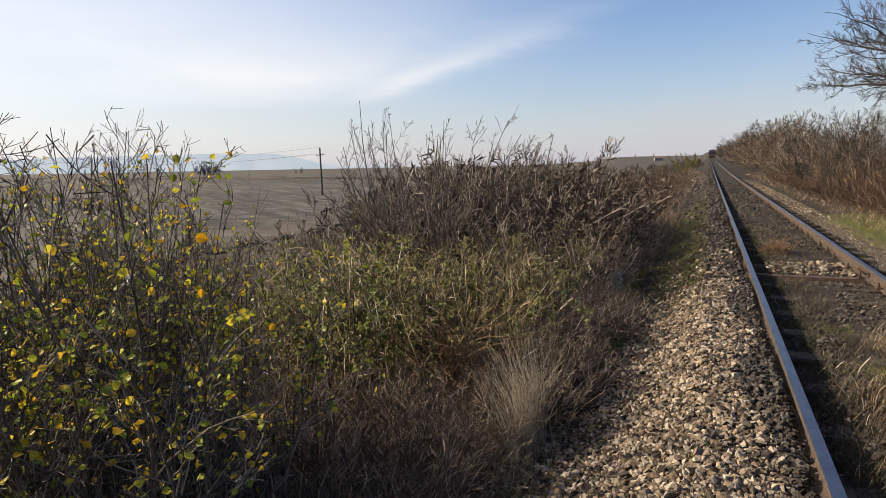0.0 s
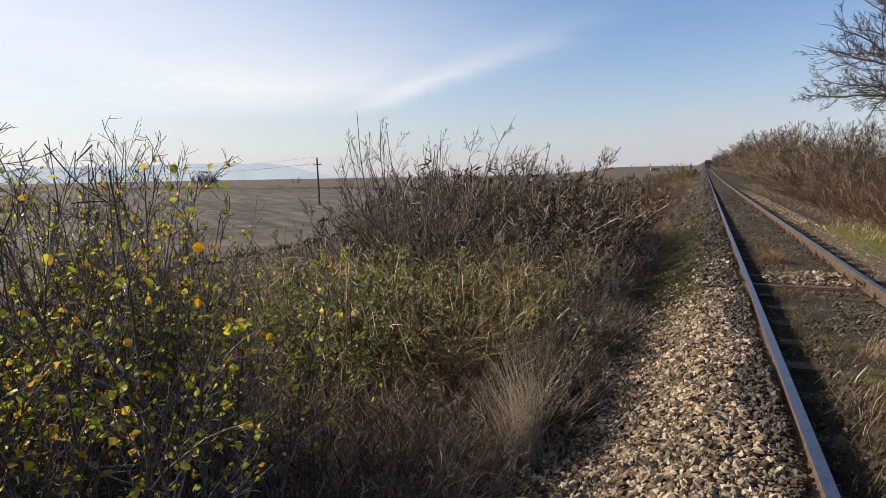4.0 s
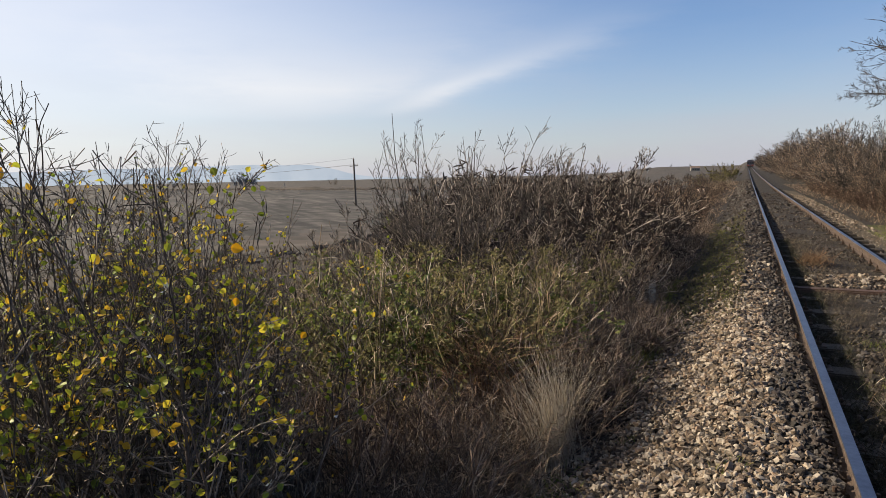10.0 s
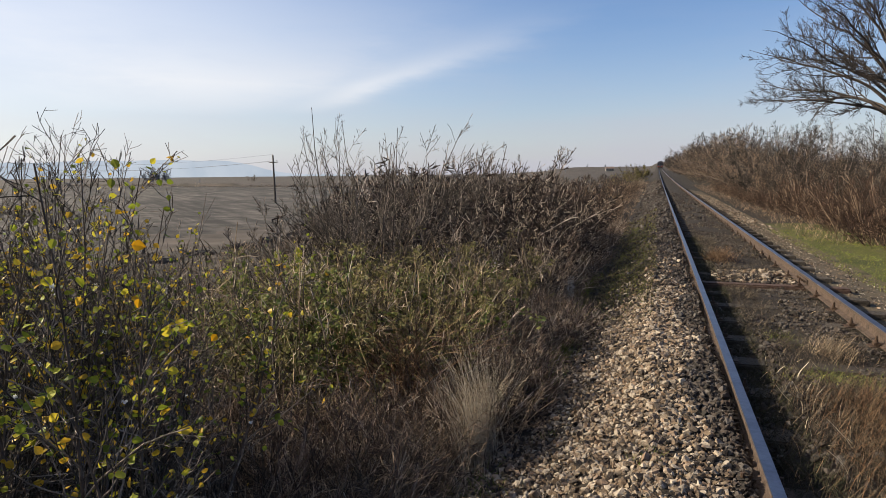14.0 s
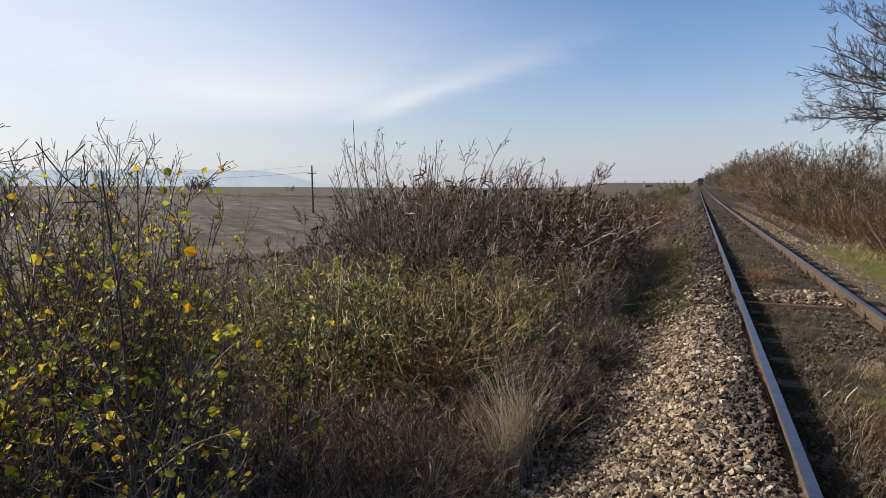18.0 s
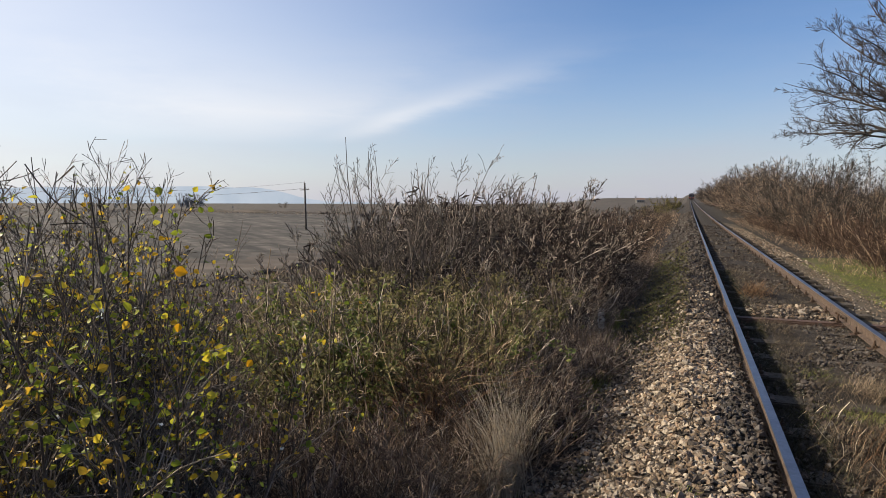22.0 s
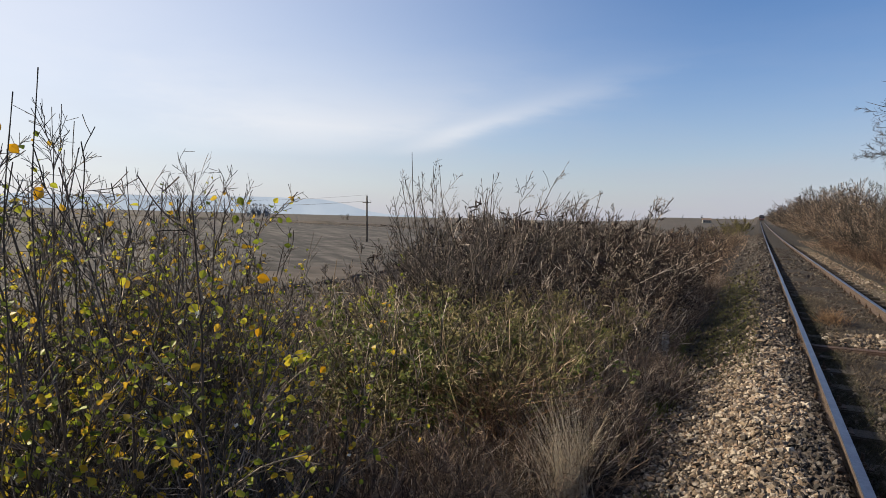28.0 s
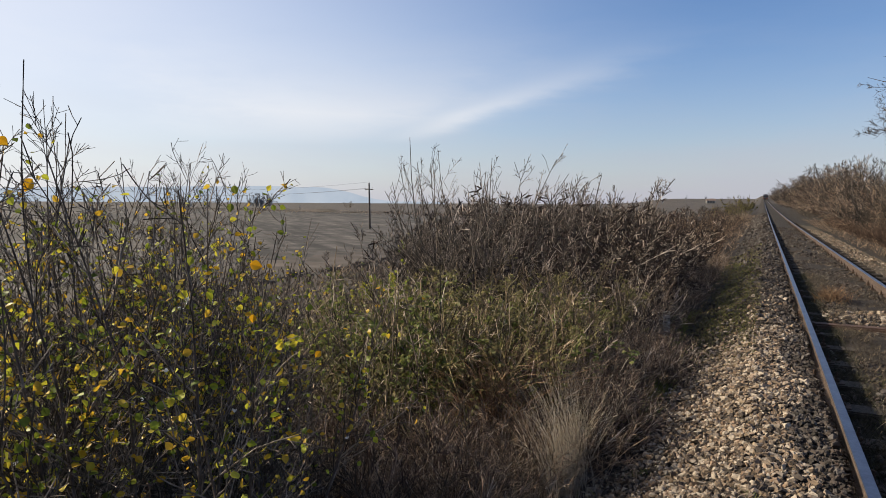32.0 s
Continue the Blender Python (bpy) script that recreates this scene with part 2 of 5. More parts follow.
M_SEED = surf("dead_curled_leaf", [(0.014, 0.01, 0.008), (0.038, 0.026, 0.02), (0.028, 0.016, 0.012)], 4, 0.9, per="island")
M_LEAF = surf("yellow_green_leaf", [(0.11, 0.147, 0.018), (0.221, 0.267, 0.028), (0.35, 0.368, 0.032), (0.423, 0.396, 0.037), (0.46, 0.386, 0.037), (0.478, 0.304, 0.028)], 3, 0.5, per="island", through_light=0.45, val=0.2)
M_FLUFF = surf("white_seed_fluff", [(0.75, 0.74, 0.7), (0.85, 0.84, 0.82)], 20, 0.9, through_light=0.3, val=0.1)
M_LEAF_GREEN = surf("small_green_leaf", [(0.056, 0.091, 0.014), (0.119, 0.154, 0.021), (0.182, 0.189, 0.028)], 3, 0.55, per="island", through_light=0.4, val=0.2)
M_LEAF_LIME = surf("lime_leaf", [(0.125, 0.171, 0.017), (0.256, 0.285, 0.028), (0.331, 0.313, 0.034)], 3, 0.55, per="island", through_light=0.4, val=0.2)
M_LEAF_OLIVE = surf("olive_leaf", [(0.085, 0.086, 0.026), (0.14, 0.13, 0.045), (0.22, 0.185, 0.085)], 3, 0.6, per="island", through_light=0.45, val=0.2)
M_LEAF_GOLD = surf("golden_leaf", [(0.6, 0.3, 0.01), (0.7, 0.38, 0.015)], 9, 0.5, through_light=0.4, val=0.15)
M_STRAW = surf("dry_grass", [(0.037, 0.026, 0.017), (0.163, 0.119, 0.072), (0.081, 0.057, 0.034), (0.344, 0.276, 0.194)], 2, 0.85, per="island", through_light=0.1)
M_STRAW_PALE = surf("bleached_grass", [(0.323, 0.277, 0.207), (0.46, 0.408, 0.323)], 2, 0.8, per="island", through_light=0.25)
M_STRAW_RED = surf("rust_coloured_grass", [(0.058, 0.031, 0.016), (0.178, 0.101, 0.05), (0.109, 0.062, 0.034), (0.201, 0.139, 0.081)], 2, 0.85, per="island", through_light=0.25)
M_STRAW_DARK = surf("brown_dead_stalk", [(0.021, 0.016, 0.012), (0.1, 0.068, 0.047), (0.052, 0.038, 0.027), (0.36, 0.265, 0.185)], 2, 0.9, per="island", through_light=0.1)
M_GRASS = surf("green_grass", [(0.055, 0.08, 0.012), (0.12, 0.145, 0.022), (0.17, 0.165, 0.04)], 2, 0.7, per="island", through_light=0.3)
M_STRAW_RUST = surf("rust_red_grass", [(0.07, 0.036, 0.02), (0.22, 0.12, 0.06), (0.13, 0.072, 0.038), (0.36, 0.24, 0.14)], 2, 0.85, per="island", through_light=0.3)
M_WEED_BROWN = surf("brown_track_weed", [(0.018, 0.014, 0.009), (0.06, 0.046, 0.03), (0.035, 0.028, 0.018), (0.12, 0.095, 0.065)], 2, 0.9, per="island")
M_WEED_SHADOW = surf("shadowed_green_weed", [(0.01, 0.012, 0.005), (0.03, 0.03, 0.012), (0.018, 0.016, 0.009)], 2, 0.9, per="island")
M_LEAF_MID = surf("dull_green_leaf", [(0.06, 0.085, 0.02), (0.12, 0.145, 0.035), (0.2, 0.2, 0.065)], 3, 0.6, per="island", through_light=0.4, val=0.2)
M_MOSS = surf("mossy_grass", [(0.055, 0.055, 0.018), (0.11, 0.105, 0.036), (0.14, 0.115, 0.06)], 1.2, 0.8, per="island", through_light=0.2)
M_CONCRETE = surf("weathered_concrete", [(0.24, 0.234, 0.216), (0.36, 0.348, 0.324)], 9, 0.9, 0.6, 60)
M_POLE = surf("old_tarred_wood", [(0.05, 0.042, 0.036), (0.1, 0.085, 0.075)], 4, 0.9, 0.5, 40)
M_WIRE = surf("wire", [(0.08, 0.08, 0.085)], 4, 0.6, metal=0.5)
M_CERAMIC = surf("insulator_ceramic", [(0.25, 0.2, 0.17), (0.35, 0.3, 0.26)], 4, 0.3)
M_TRAIN = surf("dark_blue_train_paint", [(0.028, 0.03, 0.045), (0.05, 0.05, 0.065)], 2, 0.5, per="")
M_TRAIN_RED = surf("dull_red_train_paint", [(0.16, 0.05, 0.04), (0.2, 0.075, 0.06)], 2, 0.55)
M_TRAIN_DARK = surf("train_underframe", [(0.025, 0.022, 0.02), (0.05, 0.045, 0.04)], 3, 0.8)
M_TRAIN_ROOF = surf("grey_train_roof", [(0.15, 0.15, 0.155), (0.22, 0.22, 0.225)], 2, 0.7)
M_GLASS = surf("dark_window_glass", [(0.02, 0.022, 0.026)], 2, 0.12, spec=0.6)
M_LAMP = surf("tail_lamp_lens", [(0.3, 0.02, 0.015)], 2, 0.3)
M_WALL = surf("whitewashed_wall", [(0.193, 0.185, 0.168), (0.245, 0.238, 0.217)], 0.5, 0.9)
M_ROOF = surf("clay_roof", [(0.11, 0.085, 0.075), (0.15, 0.11, 0.095)], 0.8, 0.9)


def field_material():
    mt = surf("ploughed_stubble_soil", [(0.024, 0.022, 0.02), (0.044, 0.039, 0.035), (0.036, 0.034, 0.027)], 0.05, 0.95, 1.0, 1.2, fine=0.33, val=0.75)
    nt = mt.node_tree
    N, L = nt.nodes.new, nt.links.new
    co, mp = N("ShaderNodeTexCoord"), N("ShaderNodeMapping")
    mp.inputs["Rotation"].default_value = (0, 0, radians(-48.7))
    L(co.outputs["Object"], mp.inputs[0])
    both = []
    for sx, sy in ((0.16, 0.006), (0.62, 0.05)):      # broad furrow lines and ragged narrow rows
        sc, nz = N("ShaderNodeMapping"), N("ShaderNodeTexNoise")
        sc.inputs["Scale"].default_value = (sx, sy, 0)
        nz.inputs["Scale"].default_value, nz.inputs["Detail"].default_value, nz.inputs["Roughness"].default_value = 1.0, 7, 0.65
        L(mp.outputs[0], sc.inputs[0]); L(sc.outputs[0], nz.inputs["Vector"])
        both.append(nz.outputs["Fac"])
    wv = N("ShaderNodeMath")
    wv.operation = "ADD"
    L(both[0], wv.inputs[0]); L(both[1], wv.inputs[1])
    bs = nt.nodes["Principled BSDF"]
    old = bs.inputs["Base Color"].links[0].from_socket
    mx = N("ShaderNodeMix")
    mx.data_type, mx.blend_type = "RGBA", "MULTIPLY"
    mx.inputs[0].default_value = 1.0
    mr = N("ShaderNodeMapRange")
    mr.inputs[1].default_value, mr.inputs[2].default_value = 0.88, 1.15
    mr.inputs[3].default_value, mr.inputs[4].default_value = 0.4, 1.75
    L(wv.outputs[0], mr.inputs[0]); L(mr.outputs[0], mx.inputs[7]); L(old, mx.inputs[6])
    L(mx.outputs[2], bs.inputs["Base Color"])
    return mt


M_FIELD = field_material()


# distance haze is painted in: the hills glow an even pale blue themselves
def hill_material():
    mt = bpy.data.materials.new("painted_haze_glow")
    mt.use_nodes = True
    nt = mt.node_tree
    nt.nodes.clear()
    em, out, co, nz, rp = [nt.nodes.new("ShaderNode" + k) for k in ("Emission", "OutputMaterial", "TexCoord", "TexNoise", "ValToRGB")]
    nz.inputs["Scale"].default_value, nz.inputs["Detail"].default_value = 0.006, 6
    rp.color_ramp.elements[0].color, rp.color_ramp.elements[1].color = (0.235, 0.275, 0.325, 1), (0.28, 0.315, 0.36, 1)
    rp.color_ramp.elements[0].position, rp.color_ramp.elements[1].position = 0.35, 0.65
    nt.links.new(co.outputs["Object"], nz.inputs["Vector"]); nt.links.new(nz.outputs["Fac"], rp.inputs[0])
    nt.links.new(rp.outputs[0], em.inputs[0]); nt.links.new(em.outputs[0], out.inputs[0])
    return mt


M_HILL = hill_material()


# ---- mesh builders ----
def fast_mesh(name, verts, faces, smooth=False):
    """A mesh from numpy arrays; faces is one array (n, 3 or 4) or a list of such arrays."""
    faces = faces if isinstance(faces, list) else [faces]
    faces = [f for f in faces if len(f)]
    me = bpy.data.meshes.new(name)
    me.vertices.add(len(verts))
    me.vertices.foreach_set("co", np.asarray(verts, np.float32).ravel())
    sizes = np.concatenate([np.full(len(f), f.shape[1]) for f in faces])
    loops = np.concatenate([f.ravel() for f in faces])
    me.loops.add(len(loops))
    me.loops.foreach_set("vertex_index", loops.astype(np.int32))
    me.polygons.add(len(sizes))
    me.polygons.foreach_set("loop_start", np.concatenate([[0], np.cumsum(sizes)[:-1]]).astype(np.int32))
    me.polygons.foreach_set("use_smooth", np.full(len(sizes), bool(smooth)))
    me.update(calc_edges=True)
    return me


def add(name, me, material, parent=None, label=""):
    ob = new(name, me)
    if not me.materials:
        me.materials.append(material)
    ob.parent = parent
    if label:
        tagged(ob, label)
    return ob


def part(name, bm, material, parent, label=""):
    me = bpy.data.meshes.new(name)
    bm.to_mesh(me)
    bm.free()
    return add(name, me, material, parent, label)


def thing(name, m, label, category, group="", kind=""):
    ob = new(name)
    ob.matrix_world = m
    return tagged(ob, label, category, group, kind)


def unit(v):
    return v / (np.linalg.norm(v, axis=-1, keepdims=True) + 1e-9)


def tubes(P, R, sides=3):
    """Tapered tubes along the polylines P (B, k, 3) with radii R (B, k)."""
    B, k, _ = P.shape
    T = unit(np.gradient(P, axis=1))
    ref = np.where(np.abs(T[..., 2:3]) > 0.9, np.array([1.0, 0, 0]), np.array([0, 0, 1.0]))
    U = unit(np.cross(T, ref))
    W = np.cross(T, U)
    a = np.arange(sides) * 2 * np.pi / sides
    ring = P[:, :, None] + R[:, :, None, None] * (U[:, :, None] * np.cos(a)[None, None, :, None] + W[:, :, None] * np.sin(a)[None, None, :, None])
    V = ring.reshape(-1, 3)
    b, j, s = np.meshgrid(np.arange(B), np.arange(k - 1), np.arange(sides), indexing="ij")
    at = lambda jj, ss: (b * k + jj) * sides + ss % sides
    F = np.stack([at(j, s), at(j, s + 1), at(j + 1, s + 1), at(j + 1, s)], -1).reshape(-1, 4)
    return V, F


def ribbons(P, W):
    """Flat tapering blades along the polylines P (B, k, 3), half widths W (B, k)."""
    B, k, _ = P.shape
    T = unit(np.gradient(P, axis=1))
    side = unit(np.cross(T, np.roll(unit(P[:, -1:] - P[:, :1] + 1e-3), 1, -1)))
    V = np.stack([P - side * W[..., None], P + side * W[..., None]], 2).reshape(-1, 3)
    b, j = np.meshgrid(np.arange(B), np.arange(k - 1), indexing="ij")
    i = (b * k + j) * 2
    return V, np.stack([i, i + 1, i + 3, i + 2], -1).reshape(-1, 4)


def joined(pieces):
    vs, fs, n = [], [], 0
    for v, f in pieces:
        vs.append(v)
        fs.append(f + n)
        n += len(v)
    return np.concatenate(vs), fs


def stems(rng, n, base, height, lean, k=7, wob=0.05, spread=0.25, bias=(0, 0)):
    """n stems that rise from a patch of radius spread round base; bias: the way in which they all lean."""
    a = rng.uniform(0, 2 * np.pi, n)
    r = spread * np.sqrt(rng.uniform(0, 1, n))
    start = np.array(base) + np.stack([r * np.cos(a), r * np.sin(a), np.zeros(n)], -1)
    tilt = lean * rng.uniform(0.2, 1.0, n)
    d = unit(np.stack([np.sin(tilt) * np.cos(a) + bias[0], np.sin(tilt) * np.sin(a) + bias[1], np.cos(tilt)], -1))
    return _run(rng, start, d, height * rng.uniform(0.65, 1.0, n), k, wob, 0.03)


def _run(rng, start, d, length, k, wob, up):
    step = (length / (k - 1))[:, None]
    P = [start]
    for _ in range(k - 1):
        d = unit(d + wob * rng.normal(0, 1, d.shape) + np.array([0, 0, up]))
        P.append(P[-1] + d * step)
    return np.stack(P, 1)


def sprout(rng, P, n, u0, u1, angle, length, k=5, wob=0.08, up=0.04, least=0.05, fall=0.92):
    """Children of the polylines P: n each, that leave between u0 and u1 of the way at about that angle, length as a share of the parent's."""
    B, kp, _ = P.shape
    size = np.linalg.norm(np.diff(P, axis=1), axis=-1).sum(1)
    who = np.repeat(np.arange(B), n)
    who = who[rng.uniform(0, 1, len(who)) < np.clip(size / np.percentile(size, 80), 0.08, 1)[who]]      # short parents bear few
    u = rng.uniform(u0, u1, len(who))
    f = u * (kp - 1) * 0.999
    i = f.astype(int)
    w = (f - i)[:, None]
    A, C = P[who, i], P[who, i + 1]
    start, t = A * (1 - w) + C * w, unit(C - A)
    perp = unit(np.cross(t, rng.normal(0, 1, t.shape)))
    s = angle * rng.uniform(0.6, 1.3, len(who))[:, None]
    d = unit(t * np.cos(s) + perp * np.sin(s) + np.array([0, 0, up * 3]))
    own = size[who]
    size = np.maximum(own * length * (1.15 - fall * u) * rng.uniform(0.5, 1.1, len(who)), least)
    return _run(rng, start, d, size, k, wob, up), who, u


def taper(P, r0, r1):
    k = P.shape[1]
    r0 = np.broadcast_to(np.asarray(r0, float), (len(P),))
    return r0[:, None] * np.linspace(1, 0, k) + r1 * np.linspace(0, 1, k)[None]


def branch(rng, P, R, n, u0, u1, angle, length, k, wob, up, ratio, tip, fall=0.92, least=0.05):
    """Children of the tubes P of radii R, each as thick at its foot as that share of its parent there."""
    Q, who, u = sprout(rng, P, n, u0, u1, angle, length, k, wob, up, least, fall)
    f = u * (P.shape[1] - 1) * 0.999
    i = f.astype(int)
    local = R[who, i] * (1 - f + i) + R[who, i + 1] * (f - i)
    return Q, taper(Q, np.maximum(local * ratio, tip), tip), who


def leaves(rng, C, size, droop=0.3, narrow=0.42, curl=0.25):
    """Pointed leaves folded along the midrib, at the places C."""
    n = len(C)
    d = unit(np.stack([rng.normal(0, 1, n), rng.normal(0, 1, n), rng.normal(-droop, 0.6, n)], -1))
    s = unit(np.cross(d, rng.normal(0, 1, (n, 3))))
    up = np.cross(s, d)
    L = (size * rng.uniform(0.6, 1.2, n))[:, None]
    w = L * narrow
    q = lambda t, side: C + d * L * t + s * w * side + up * w * curl * abs(side) - up * L * curl * 0.5 * t * t
    V = np.stack([C, q(0.14, 0.55), q(0.38, 1.0), q(0.7, 0.75), q(1.0, 0), q(0.7, -0.75), q(0.38, -1.0), q(0.14, -0.55), q(0.45, 0)], 1).reshape(-1, 3)
    o = np.arange(n)[:, None] * 9
    F = np.concatenate([o + np.array((i, (i + 1) % 8, 8)) for i in range(8)])
    return V, F


def spikes(rng, C, D, length, r, many=3, fan=0.9):
    """Clusters of slender curved seed spikes at the twig ends C, fanned about the ways D and bent upwards."""
    n = len(C) * many
    C, D = np.repeat(C, many, 0), np.repeat(D, many, 0)
    d = unit(D + fan * rng.normal(0, 1, (n, 3)))
    P = _run(rng, C - 0.2 * length * d * rng.uniform(0, 1, (n, 1)), d, length * rng.uniform(0.6, 1.25, n), 4, 0.16, -0.06)
    R = np.array([0.5, 1.0, 0.9, 0.25])[None] * r * rng.uniform(0.7, 1.2, (n, 1))
    return tubes(P, R, 3)


# ---- the ground ----
PROFILE_X = [-60, -26, -14, -9, -5.5, -3.6, -2.5, -1.85, -1.5, -1.2, -0.85, -0.58, -0.36, -0.1, -0.02, 0.05, 0.22, 0.42, 0.75, 1.1, 1.4, 1.75, 2.2, 2.9, 4.2, 6, 14, 60]
PROFILE_Z = [-3.0, -3.0, -2.8, -2.1, -1.45, -1.0, -0.76, -0.66, -0.58, -0.44, -0.24, -0.08, -0.07, -0.085, -0.15, -0.2, -0.2, -0.15, -0.152, -0.156, -0.172, -0.2, -0.24, -0.36, -0.42, -0.4, -0.6, -1.0]


def rise(y):
    """The line climbs gently ahead."""
    t = np.clip((np.asarray(y, float) - 50) / 280, 0, 1.6)
    return 1.9 * t ** 1.4


def gz(x, y):
    x, y = np.asarray(x, float), np.asarray(y, float)
    z = np.interp(x, PROFILE_X, PROFILE_Z)
    rough = np.clip((np.abs(x - 0.75) - 1.6) / 4, 0, 1) * np.clip((60 - np.abs(x)) / 40, 0, 1)
    z = z + rough * (0.10 * np.sin(x * 1.3 + 0.7 * y) * np.sin(0.9 * y + 1) + 0.06 * np.sin(2.7 * x + 1.9 * y))
    z = z + 0.02 * np.sin(1.7 * y + 3 * x) * (np.abs(x + 0.7) < 0.9)
    bed = (x > 0.1) & (x < 1.44) & (np.abs(y) < 80)
    z = z + bed * (0.016 * np.sin(3.1 * y + 2.2 * x) * np.sin(1.3 * y - 4 * x + 1) + 0.008 * np.sin(9 * y + 5 * x))
    z = z + bed * (0.022 * np.clip((5.5 - y) / 0.4, 0, 1) + 0.014 * np.clip((y - 10.6) / 0.6, 0, 1))
    z = z - 0.05 * np.exp(-((y - 10.0) / 0.3) ** 2) * ((x > 0.2) & (x < 1.42))
    z = z + rise(y) * np.clip((x + 13) / 8, 0, 1)
    far = np.clip((np.hypot(x, y) - 300) / 1300, 0, 1)
    ahead = np.clip((0.26 + x / np.maximum(y, 1)) / 0.15, 0, 1)
    ahead = ahead * ahead * (3 - 2 * ahead)
    return z + far * far * (3 - 2 * far) * (13 * ahead - 15.0 * (1 - ahead))


def build_ground():
    xs = np.concatenate([-np.geomspace(4200, 62, 26), np.linspace(-58, -12, 24), np.linspace(-11, -3, 22), np.linspace(-2.8, 3.2, 41), np.linspace(3.5, 12, 18), np.linspace(14, 60, 14), np.geomspace(70, 4200, 24)])
    ys = np.concatenate([-np.geomspace(900, 12, 12), np.linspace(-10, 25, 90), np.linspace(26, 80, 55), np.linspace(84, 300, 40), np.geomspace(320, 4600, 26)])
    X, Y = np.meshgrid(xs, ys)
    V = np.stack([X, Y, gz(X, Y)], -1).reshape(-1, 3)
    nx = len(xs)
    i = (np.arange(len(ys) - 1)[:, None] * nx + np.arange(nx - 1)[None]).ravel()
    F = np.stack([i, i + 1, i + nx + 1, i + nx], -1)
    me = fast_mesh("ground", V, F, True)
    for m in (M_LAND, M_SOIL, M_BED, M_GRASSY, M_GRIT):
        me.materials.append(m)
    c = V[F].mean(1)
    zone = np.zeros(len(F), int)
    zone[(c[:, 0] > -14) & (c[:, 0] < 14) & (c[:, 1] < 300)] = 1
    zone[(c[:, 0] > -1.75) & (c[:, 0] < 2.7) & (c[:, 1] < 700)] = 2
    zone[(c[:, 0] > 2.7) & (c[:, 0] < 5.0) & (c[:, 1] < 25)] = 3
    zone[(c[:, 0] > 1.65) & (c[:, 0] < 3.0) & (c[:, 1] < 60)] = 4
    me.polygons.foreach_set("material_index", zone.astype(np.int32))
    tagged(new("ground", me), "brown dry open land with a railway embankment", "ground", kind="structure")
    # the ploughed field, a slightly raised sheet of soil
    fx, fy = np.linspace(0, 1, 40), np.linspace(0, 1, 40)
    A, B = np.meshgrid(fx, fy)
    X = -25.5 - A * 260 - 3 * np.sin(B * 5)
    Y = -60 + B * (232 + 62 * A)
    Z = gz(X, Y) + 0.06 - 0.2 * ((A < 0.01) | (B < 0.01) | (B > 0.99))
    me = fast_mesh("field", np.stack([X, Y, Z], -1).reshape(-1, 3), np.stack([(np.arange(39)[:, None] * 40 + np.arange(39)).ravel() + o for o in (0, 1, 41, 40)], -1), True)
    ob = add("ploughed_field", me, M_FIELD)
    tagged(ob, "ploughed brown field with pale furrow lines", "field", kind="structure")


build_ground()


def build_banks():
    """Low turned-up ridges of soil along the near and the far edge of the field."""
    rng = np.random.default_rng(9)
    for x0, y0, x1, y1, wide, high, n in ((-24.6, 17, -27.6, 62, 0.4, 0.1, 150), (-23.6, 15, -25.4, 40, 0.35, 0.08, 100), (-120, 196, -300, 236, 3.2, 0.9, 70)):
        t = np.linspace(0, 1, n)
        cx, cy = x0 + (x1 - x0) * t, y0 + (y1 - y0) * t + 0.4 * np.sin(t * 23)
        h = high * (0.55 + 0.45 * np.sin(t * 31 + 2) * np.sin(t * 13)) + high * 0.25 * rng.normal(0, 1, n)
        side = np.array([y1 - y0, x0 - x1]) / np.hypot(x1 - x0, y1 - y0)
        V = []
        for o, k in ((-1, -0.3), (-0.45, 0.7), (0, 1.0), (0.3, 0.75), (0.7, -0.3)):
            px, py = cx + side[0] * o * wide, cy + side[1] * o * wide
            V.append(np.stack([px, py, gz(px, py) + 0.06 + np.where(k < 0, -0.2, k * np.maximum(h, 0.04))], -1))
        i, j = np.meshgrid(np.arange(4), np.arange(n - 1), indexing="ij")
        F = np.stack([i * n + j, i * n + j + 1, (i + 1) * n + j + 1, (i + 1) * n + j], -1).reshape(-1, 4)
        tagged(add("soil_bank", fast_mesh("soil_bank", np.concatenate(V), F, True), M_LAND), "low ridge of turned brown soil at the field's edge", "soil bank", kind="structure")


build_banks()


def build_hills():
    rng = np.random.default_rng(4)
    for name, r, top, a0, a1, seed in (("backdrop_hills", 4300, 92, 26, 120, 1.0),):
        az = np.linspace(radians(a0), radians(a1), 90)
        deg = np.degrees(az)
        t = np.clip((deg - 30.2) / 7.5, 0, 1)
        h = top * t * t * (3 - 2 * t) * (1 - 0.35 * np.clip((deg - 44) / 18, 0, 1)) + 2.5 * np.sin(deg * 1.1) + 1.2 * np.sin(deg * 3.7)
        x, y = -r * np.sin(az), r * np.cos(az)
        V = np.concatenate([np.stack([x, y, np.full_like(x, -60)], -1), np.stack([x, y, h - 6], -1)])
        i = np.arange(89)
        me = fast_mesh(name, V, np.stack([i, i + 1, i + 91, i + 90], -1))
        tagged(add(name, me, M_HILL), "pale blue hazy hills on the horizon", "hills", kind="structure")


build_hills()


